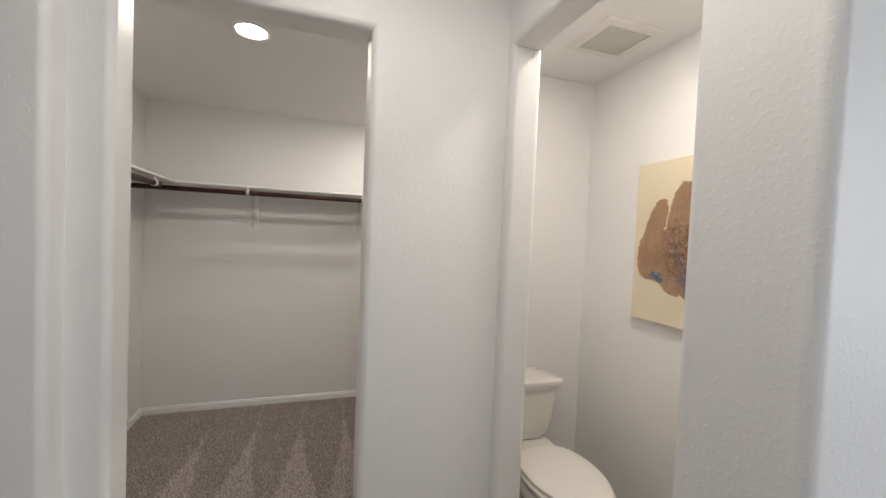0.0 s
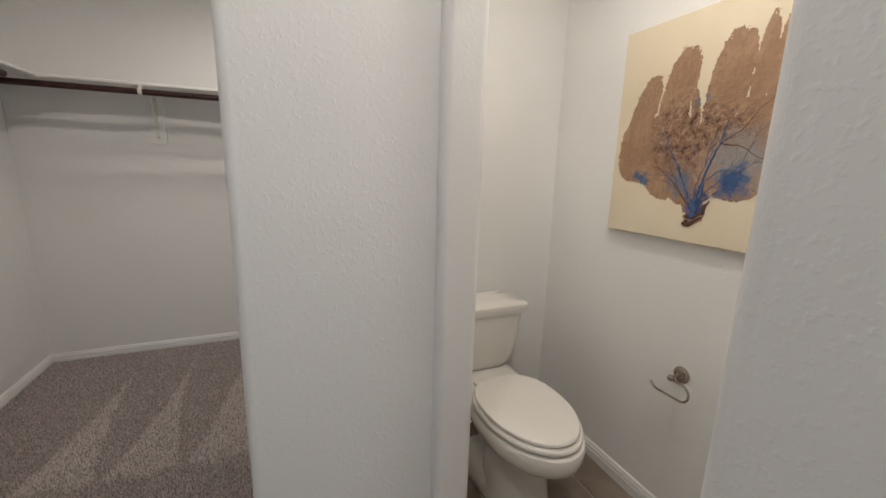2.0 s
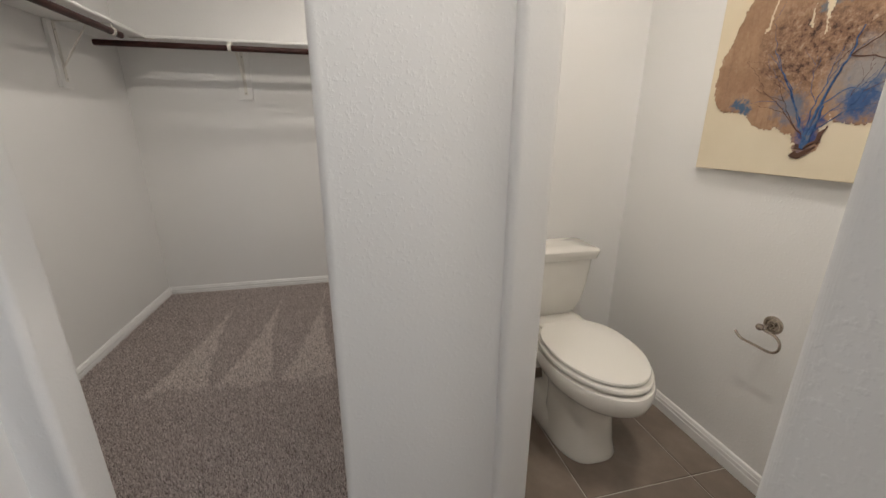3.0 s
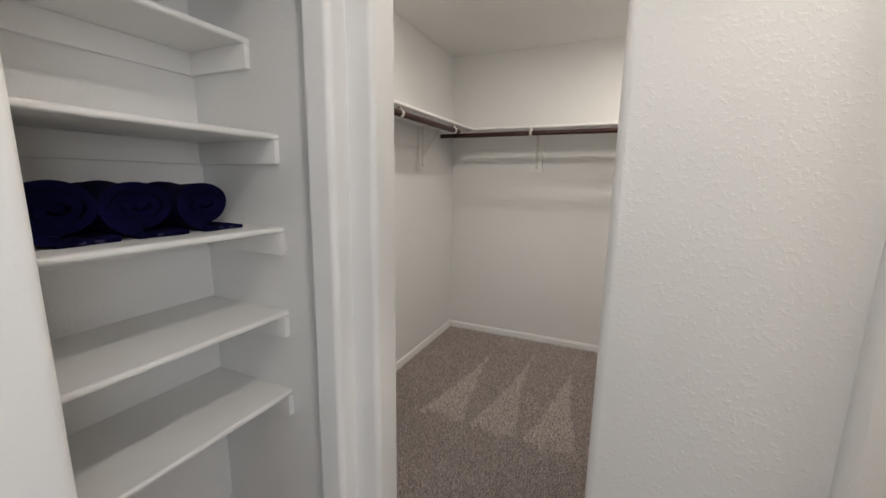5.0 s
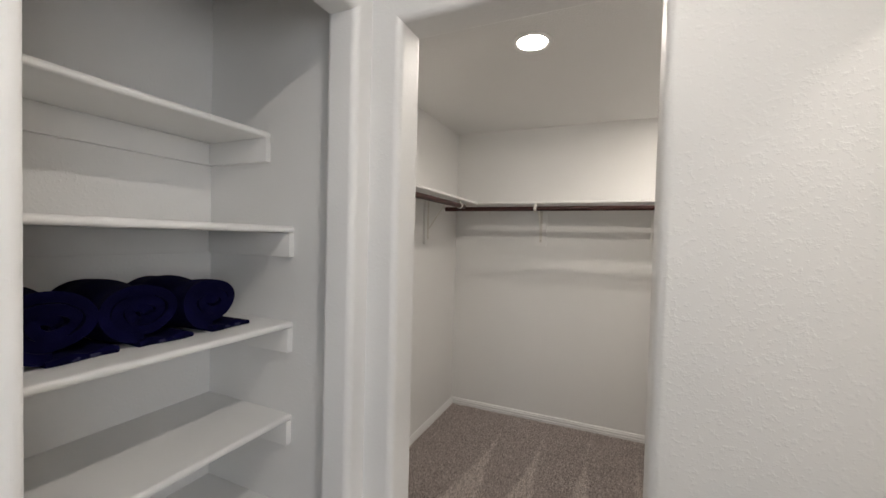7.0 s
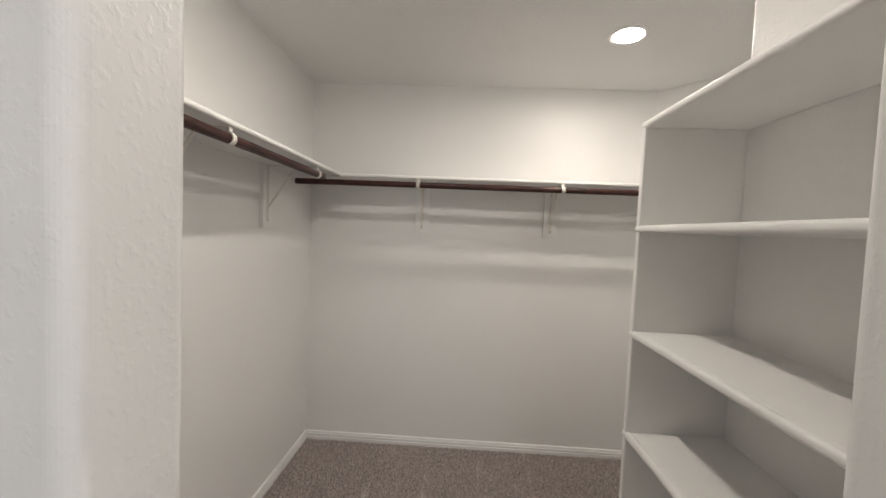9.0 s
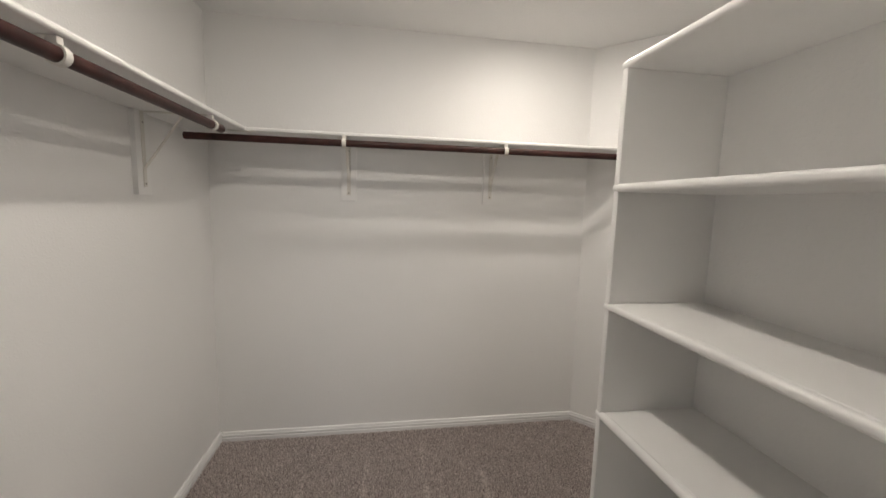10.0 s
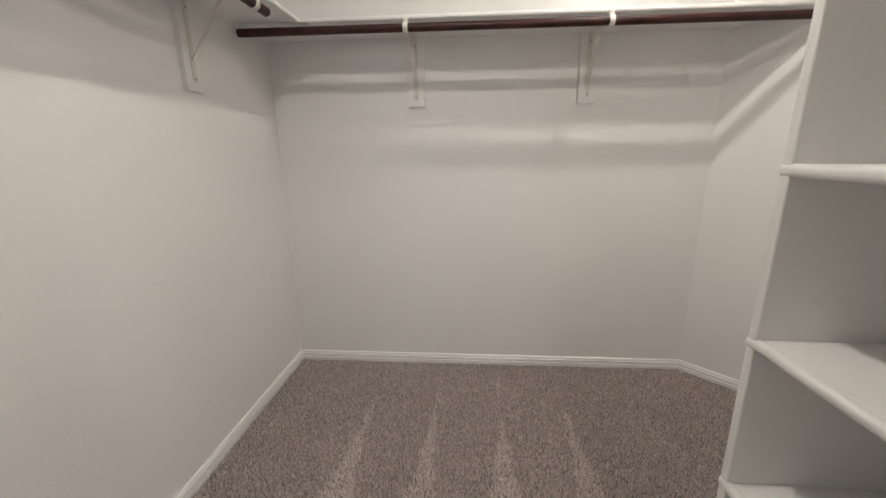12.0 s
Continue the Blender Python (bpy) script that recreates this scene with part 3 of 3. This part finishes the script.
towel_roll(0.976, 2, 1.0, "rolled navy blue terry towel on the shelf")
towel_roll(0.808, -1, 1.02, "rolled navy blue terry towel between two others")
towel_roll(0.648, 1, 1.03, "rolled navy blue terry towel on the shelf")

# ---- toilet room ----
TX = 1.035  # middle of the toilet


def egg(cy, half, front, back, z, sq=2.0, n=56, tail=2.6):
    """An elongated oval: an ellipse at the front, squarer behind; cy is where it is widest."""
    pts = []
    for k in range(n):
        a = 2 * math.pi * k / n
        c, s = math.cos(a), math.sin(a)
        e = sq if s < 0 else tail
        x = math.copysign(abs(c) ** (2 / e), c) * half
        y = math.copysign(abs(s) ** (2 / e), s) * (front if s < 0 else back)
        pts.append(Vector((x, cy + y, z)))
    return pts


def rounded_rect(hw, y0, y1, z, r, n=8):
    pts = []
    for cx, cy, start in ((hw - r, y1 - r, 0), (-hw + r, y1 - r, 90), (-hw + r, y0 + r, 180), (hw - r, y0 + r, 270)):
        for k in range(n + 1):
            a = radians(start + 90 * k / n)
            pts.append(Vector((cx + math.cos(a) * r, cy + math.sin(a) * r, z)))
    return pts


toilet = thing("toilet", "white porcelain two-piece toilet with its lid closed", "toilet", at=(TX, 1.5, 0))


def toilet_part(name, bm, material, label=""):
    for v in bm.verts:
        v.co -= Vector((0, 1.5, 0))
    return part(name, bm, material, toilet, label, smooth=True)


rings = [  # middle y, half width, reach to the front, reach to the back, height
    (1.50, 0.124, 0.208, 0.080, 0.0), (1.50, 0.126, 0.211, 0.080, 0.012), (1.50, 0.120, 0.206, 0.075, 0.030),
    (1.50, 0.114, 0.200, 0.070, 0.070), (1.50, 0.110, 0.196, 0.070, 0.130), (1.50, 0.108, 0.194, 0.075, 0.180),
    (1.49, 0.110, 0.192, 0.100, 0.220), (1.47, 0.120, 0.205, 0.150, 0.255), (1.45, 0.140, 0.232, 0.205, 0.282),
    (1.435, 0.162, 0.256, 0.256, 0.303), (1.425, 0.176, 0.270, 0.256, 0.325), (1.425, 0.183, 0.277, 0.256, 0.350), (1.425, 0.185, 0.279, 0.256, 0.376),
    (1.425, 0.180, 0.274, 0.253, 0.390), (1.425, 0.168, 0.262, 0.245, 0.394)]
toilet_part("bowl", loft([egg(cy, h, f, k, z, 2.0 + 0.9 * max(0.0, 1 - z / 0.30)) for cy, h, f, k, z in rings]), PORCELAIN)
# moulded foot and deck that carries the tank
toilet_part("foot", loft([rounded_rect(h, y0, y1, z, 0.045) for h, y0, y1, z in ((0.128, 1.47, 1.72, 0.0), (0.133, 1.465, 1.725, 0.012), (0.131, 1.47, 1.72, 0.060), (0.122, 1.485, 1.71, 0.092), (0.105, 1.50, 1.70, 0.112), (0.085, 1.53, 1.68, 0.122))]), PORCELAIN)
toilet_part("deck", loft([rounded_rect(h, y0, y1, z, r) for h, y0, y1, z, r in ((0.052, 1.54, 1.70, 0.10, 0.04), (0.055, 1.55, 1.74, 0.24, 0.04), (0.125, 1.58, 1.87, 0.33, 0.04), (0.150, 1.59, 1.905, 0.372, 0.045), (0.150, 1.59, 1.905, 0.390, 0.045), (0.142, 1.60, 1.90, 0.396, 0.04))]), PORCELAIN)
tank_rows = ((0.098, 1.765, 1.900, 0.398, 0.03), (0.122, 1.755, 1.908, 0.404, 0.035), (0.150, 1.748, 1.914, 0.425, 0.04), (0.170, 1.744, 1.917, 0.460, 0.045), (0.183, 1.740, 1.919, 0.520, 0.045), (0.192, 1.736, 1.920, 0.600, 0.045), (0.197, 1.733, 1.921, 0.674, 0.045))
toilet_part("tank", loft([rounded_rect(*row) for row in tank_rows]), PORCELAIN)
lid_rows = ((0.202, 1.728, 1.923, 0.672, 0.03), (0.208, 1.722, 1.927, 0.675, 0.03), (0.211, 1.719, 1.928, 0.690, 0.03), (0.215, 1.714, 1.928, 0.704, 0.03), (0.213, 1.716, 1.927, 0.716, 0.03), (0.204, 1.726, 1.922, 0.7225, 0.028), (0.10, 1.79, 1.87, 0.725, 0.028))
toilet_part("tank_lid", loft([rounded_rect(*row) for row in lid_rows]), PORCELAIN)


def slab(cy, half, front, back, z0, z1, soft):
    rows = [(0.93, z0), (0.985, z0 + soft * 0.3), (1.0, z0 + soft), (1.0, z1 - soft), (0.985, z1 - soft * 0.3), (0.94, z1), (0.5, z1 + 0.003)]
    return loft([egg(cy, half * s, front * s, back * s, z) for s, z in rows])


toilet_part("seat", slab(1.425, 0.180, 0.264, 0.208, 0.398, 0.419, 0.007), SEAT)
toilet_part("seat_lid", slab(1.425, 0.171, 0.250, 0.208, 0.4215, 0.438, 0.007), SEAT)
for sx in (-1, 1):
    toilet_part("hinge", box(bmesh.new(), (sx * 0.075 - 0.022, 1.632, 0.396), (sx * 0.075 + 0.022, 1.668, 0.414), 0.006, 3), SEAT)
    toilet_part("bolt_cap", lathe([(0.016, 0), (0.0155, 0.010), (0.011, 0.018), (0.0, 0.021)], (sx * 0.106, 1.665, 0.045), (0, 0, 1), 20), SEAT)

# paper holder: a flange, a post with a ball and an open wire hook
HY, HZ = 1.141, 0.614
holder = thing("paper_holder", "brushed nickel toilet paper holder without paper", "paper holder", at=(XR, HY, HZ))
part("flange", lathe([(0.030, 0), (0.0305, 0.003), (0.029, 0.0055), (0.0245, 0.0065), (0.0225, 0.010), (0.020, 0.0105), (0.0185, 0.0075), (0.012, 0.009), (0.010, 0.014), (0.0, 0.0145)], (0, 0, 0), (-1, 0, 0), 40), NICKEL, holder, smooth=True)
part("post", lathe([(0.0085, 0.008), (0.0065, 0.016), (0.0058, 0.030), (0.0058, 0.052)], (0, 0, 0), (-1, 0, 0), 20), NICKEL, holder, smooth=True)
ball = bmesh.new()
bmesh.ops.create_uvsphere(ball, u_segments=20, v_segments=12, radius=0.0115, matrix=Matrix.Translation((-0.058, 0, 0)))
part("ball", ball, NICKEL, holder, smooth=True)
path = [(-0.052, 0.0, -0.004), (-0.052, -0.012, -0.006), (-0.052, -0.036, -0.008)]
for k in range(1, 13):
    a = radians(90 - 15 * k)
    path.append((-0.052, -0.036 - 0.031 * math.cos(a), -0.039 + 0.031 * math.sin(a)))
path += [(-0.052, -0.018, -0.0702), (-0.052, 0.02, -0.0708), (-0.052, 0.050, -0.0708), (-0.052, 0.060, -0.068), (-0.052, 0.069, -0.062), (-0.052, 0.079, -0.053)]
part("wire_hook", tube(path, 0.0041, 12), NICKEL, holder, smooth=True)

# canvas with a painted sea fan
PW, PH, PD = 0.745, 0.745, 0.030
painting = thing("painting", "cream canvas with a brown and blue sea fan coral", "painting", at=(XR - PD, 1.531, 1.0925))
part("canvas", box(bmesh.new(), (0, -PW, 0), (PD - 0.0015, 0, PH), 0.003, 3), CANVAS, painting)
LOBES = [  # middle along, middle up, half width, half height, lean
    (0.096, 0.310, 0.071, 0.115, 4), (0.112, 0.425, 0.050, 0.150, 18), (0.150, 0.255, 0.085, 0.068, 20), (0.246, 0.495, 0.058, 0.145, 11), (0.318, 0.420, 0.016, 0.080, -8),
    (0.408, 0.495, 0.062, 0.155, 8), (0.497, 0.525, 0.024, 0.140, 3), (0.550, 0.535, 0.032, 0.145, 5), (0.618, 0.480, 0.042, 0.160, 12),
    (0.220, 0.335, 0.115, 0.100, 0), (0.480, 0.330, 0.155, 0.120, 0), (0.235, 0.215, 0.065, 0.078, 20), (0.330, 0.230, 0.085, 0.110, 0),
    (0.355, 0.115, 0.038, 0.052, -20), (0.470, 0.225, 0.085, 0.075, 0), (0.560, 0.280, 0.085, 0.078, 0)]
CELL = 0.0030


def coral_level(u, v):
    best = -9.0
    jag = 0.07 * noise.noise(Vector((u * 38, v * 38, 0))) + 0.07 * noise.noise(Vector((u * 110, v * 60, 5))) + 0.09 * noise.noise(Vector((u * 290, v * 110, 8)))
    for cu, cv, hw, hh, lean in LOBES:
        c, s = math.cos(radians(lean)), math.sin(radians(lean))
        du, dv = u - cu, v - cv
        p, q = c * du - s * dv, s * du + c * dv
        d = 1 - ((abs(p) / hw) ** 2.4 + (abs(q) / hh) ** 2.4) ** (1 / 2.4)
        best = max(best, d * min(1.0, hw / 0.05) + jag * min(1.0, 0.05 / hw) * min(1.0, hw / 0.05))
    return best


bm = bmesh.new()
seen = {}


def coral_vert(i, j):
    if (i, j) not in seen:
        u, v = i * CELL, j * CELL
        lift = 0.0012 + 0.0016 * max(0, noise.noise(Vector((u * 60, v * 60, 9)))) + 0.001 * max(0, noise.noise(Vector((u * 160, v * 160, 2))))
        seen[(i, j)] = bm.verts.new((-lift, -u + 0.0012 * noise.noise(Vector((i * 0.7, j * 0.7, 1))), v + 0.0012 * noise.noise(Vector((i * 0.7, j * 0.7, 7)))))
    return seen[(i, j)]


for i in range(2, int(0.73 / CELL)):
    for j in range(2, int(0.73 / CELL)):
        if coral_level((i + 0.5) * CELL, (j + 0.5) * CELL) > 0:
            bm.faces.new((coral_vert(i, j), coral_vert(i + 1, j), coral_vert(i + 1, j + 1), coral_vert(i, j + 1)))
part("sea_fan", bm, CORAL, painting, "brown sea fan in textured paint", smooth=True)


def vein(points, width, material, name="vein"):
    """A painted branch: a low ridge that thins towards its tip."""
    pts = []
    for (u0, v0), (u1, v1) in zip(points, points[1:]):
        for k in range(10):
            f = k / 10
            u, v = u0 + (u1 - u0) * f, v0 + (v1 - v0) * f
            pts.append((-0.0028, -u + 0.007 * noise.noise(Vector((u * 45, v * 45, 4))), v + 0.004 * noise.noise(Vector((u * 30, v * 30, 8)))))
    bm = tube(pts, width, 6, lambda f: 1.0 - 0.75 * f)
    for v in bm.verts:
        v.co.x = -0.0028 + (v.co.x + 0.0028) * 0.35
    part(name, bm, material, painting, smooth=True)


def branch(u, v, turn, length, width, material, depth, rng):
    """A crooked stem that forks on its way up."""
    points = [(u, v)]
    steps = 5
    for k in range(steps):
        turn += rng.uniform(-0.22, 0.22)
        u += math.sin(turn) * length / steps
        v += math.cos(turn) * length / steps
        points.append((u, v))
        if depth and k in (1, 2, 3):
            fork = turn + rng.choice((-1, 1)) * rng.uniform(0.35, 0.75)
            branch(u, v, fork, length * rng.uniform(0.38, 0.6), width * 0.5, rng.choice((BLUE, UMBER, UMBER)), depth - 1, rng)
    points = [p for p in points if coral_level(*p) > -0.02]
    if len(points) > 2:
        vein(points, width, material)


for turn, length, width, material, seed in ((-2, 0.24, 0.0020, BLUE, 5), (-24, 0.30, 0.0019, BLUE, 8), (-40, 0.24, 0.0015, UMBER, 1), (-58, 0.22, 0.0016, UMBER, 2), (62, 0.27, 0.0018, BLUE, 4), (24, 0.22, 0.0014, BLUE, 6)):
    branch(0.352, 0.115, radians(turn), length, width, material, 1 if material == UMBER else 2, random.Random(seed))
# the main stem and the long veins that leave its fork
vein([(0.352, 0.10), (0.372, 0.20), (0.411, 0.323), (0.428, 0.40)], 0.0050, BLUE)
vein([(0.411, 0.323), (0.465, 0.355), (0.51, 0.42), (0.57, 0.47)], 0.0018, UMBER)
vein([(0.411, 0.323), (0.47, 0.315), (0.53, 0.275), (0.60, 0.29)], 0.0019, UMBER)
vein([(0.375, 0.20), (0.43, 0.245), (0.50, 0.225)], 0.0019, BLUE)
vein([(0.345, 0.13), (0.30, 0.22), (0.25, 0.30), (0.215, 0.37)], 0.0026, BLUE)
vein([(0.350, 0.085), (0.362, 0.10), (0.372, 0.15), (0.385, 0.205)], 0.0100, BLUE)
vein([(0.335, 0.090), (0.36, 0.085), (0.385, 0.105), (0.400, 0.14)], 0.0080, UMBER)
# dark crusted root with a pale fleck
vein([(0.330, 0.070), (0.350, 0.062), (0.372, 0.078), (0.392, 0.092)], 0.0120, UMBER, "root")
vein([(0.322, 0.088), (0.332, 0.098), (0.340, 0.090)], 0.0050, CANVAS, "fleck")
vein([(0.385, 0.100), (0.398, 0.120), (0.402, 0.150)], 0.0070, UMBER, "root")

# exhaust fan grille
VX0, VX1, VY0, VY1 = 1.070, 1.375, 1.325, 1.610
fan = thing("exhaust_fan", "white plastic exhaust fan grille in the ceiling", "vent", at=(VX0, VY0, CEIL))
w, l = VX1 - VX0, VY1 - VY0
bm = bmesh.new()
bx, by = 0.043, 0.042
for (x0, y0, z0), (x1, y1, z1) in (((0, 0, -0.012), (w, by, 0)), ((0, l - by, -0.012), (w, l, 0)), ((0, by, -0.012), (bx, l - by, 0)), ((w - bx, by, -0.012), (w, l - by, 0))):
    box(bm, (x0, y0, z0), (x1, y1, z1 - 0.0005))
bevel_where(bm, lambda p, q: abs(p.z + 0.012) < 1e-6 and abs(q.z + 0.012) < 1e-6 and (all(abs(c.x) < 1e-6 for c in (p, q)) or all(abs(c.x - w) < 1e-6 for c in (p, q)) or all(abs(c.y) < 1e-6 for c in (p, q)) or all(abs(c.y - l) < 1e-6 for c in (p, q))), 0.008, 4)
part("frame", bm, VENT, fan, smooth=True)
# near-black sheet stands in for the shade of the recess behind the slats
part("shade_sheet", box(bmesh.new(), (bx, by, -0.0015), (w - bx, l - by, -0.0008)), SLOT_SHADE, fan, "near-black sheet for the shade behind the slats")
count = 15
pitch = (w - 2 * bx) / count
for k in range(count + 1):
    c = bx + k * pitch
    part("slat", box(bmesh.new(), (max(bx, c - pitch * 0.27), by, -0.0115), (min(w - bx, c + pitch * 0.27), l - by, -0.004), 0.0008, 1), VENT, fan)

# ---- floors ----
TILE_SIZE, JOINT = 0.432, 0.0055
shared = {}


def tile_mesh(wx, wy):
    key = (round(wx, 3), round(wy, 3))
    if key not in shared:
        bm = box(bmesh.new(), (-wx / 2, -wy / 2, -0.0038), (wx / 2, wy / 2, 0.0))
        bevel_where(bm, lambda p, q: abs(p.z) < 1e-6 and abs(q.z) < 1e-6, 0.0018, 2)
        shared[key] = finish("tile", bm, TILE)
    return shared[key]


for x0, x1, y0, y1 in ((0.655, XR, 0.43, 1.935), (0.547, 0.655, 0.50, 1.115), (XW, XE, 0.29, 1.225), (-1.2, 1.2, -1.5, 0.29), (XL, -0.69, 0.40, YN)):
    i0 = math.floor((x0 - 1.338) / TILE_SIZE)
    j0 = math.floor((y0 - 1.163) / TILE_SIZE)
    for i in range(i0, i0 + 10):
        for j in range(j0, j0 + 10):
            a0, a1 = max(x0, 1.338 + i * TILE_SIZE + JOINT / 2), min(x1, 1.338 + (i + 1) * TILE_SIZE - JOINT / 2)
            b0, b1 = max(y0, 1.163 + j * TILE_SIZE + JOINT / 2), min(y1, 1.163 + (j + 1) * TILE_SIZE - JOINT / 2)
            if a1 - a0 > 0.01 and b1 - b0 > 0.01:
                ob = new("tile", tile_mesh(a1 - a0, b1 - b0))
                ob.parent = ground
                ob.location = ((a0 + a1) / 2, (b0 + b1) / 2, 0)

bm = prism([(XL, YC), (OPEN_L, YC), (OPEN_L, 1.228), (OPEN_R, 1.228), (OPEN_R, YC), (0.53, YC), (0.53, 2.05), (XR, 2.05), (XR, YB - (XR - 0.94)), (0.94, YB), (XL, YB)], -0.004, 0.010, 2)
structure("carpet", bm, BACKING, "taupe cut-pile carpet with vacuum marks", "carpet")


def pile(x0, x1, y0, y1, step, rng):
    """Loose three-sided tufts, each leaning its own way, in one mesh."""
    xs, ys = np.meshgrid(np.arange(x0, x1, step), np.arange(y0, y1, step))
    xs = xs.ravel() + rng.uniform(-0.5, 0.5, xs.size) * step
    ys = ys.ravel() + rng.uniform(-0.5, 0.5, ys.size) * step
    keep = (xs + ys < 0.94 + YB - 0.015) & (xs > XL + 0.012) & (ys < YB - 0.012) & ((ys > 2.05) | (xs < 0.52)) & (((xs > OPEN_L + 0.005) & (xs < OPEN_R - 0.005)) | (ys > YC + 0.002)) & (ys > 1.235)
    xs, ys = xs[keep], ys[keep]
    n = xs.size
    turn = rng.uniform(0, 2 * np.pi, n)
    size = rng.uniform(0.75, 1.2, n) * step * 0.62
    high = rng.uniform(0.0085, 0.0135, n)
    lean = rng.uniform(0, 0.006, n)
    la = rng.uniform(0, 2 * np.pi, n)
    tx, ty = np.cos(la) * lean, np.sin(la) * lean
    verts = np.zeros((n, 6, 3))
    for k in range(3):
        a = turn + k * 2 * np.pi / 3
        verts[:, k] = np.stack([xs + np.cos(a) * size, ys + np.sin(a) * size, np.full(n, 0.0095)], 1)
        b = a + 0.9
        verts[:, 3 + k] = np.stack([xs + tx + np.cos(b) * size * 0.55, ys + ty + np.sin(b) * size * 0.55, 0.0095 + high + rng.uniform(-0.0015, 0.0015, n)], 1)
    base = (np.arange(n) * 6)[:, None]
    faces = []
    for k in range(3):
        m = (k + 1) % 3
        faces.append(np.concatenate([base + k, base + m, base + 3 + m, base + 3 + k], 1))
    quads = np.concatenate(faces)
    tris = np.concatenate([base + 3, base + 4, base + 5], 1)
    me = bpy.data.meshes.new("carpet_pile")
    me.from_pydata(verts.reshape(-1, 3).tolist(), [], quads.tolist() + tris.tolist())
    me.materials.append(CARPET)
    return me


tagged(new("carpet_pile", pile(XL, XR, 1.235, YB, 0.0058, np.random.default_rng(4))), "taupe cut-pile carpet tufts with vacuum stripe sheen in their colour", "carpet", kind="stuff")
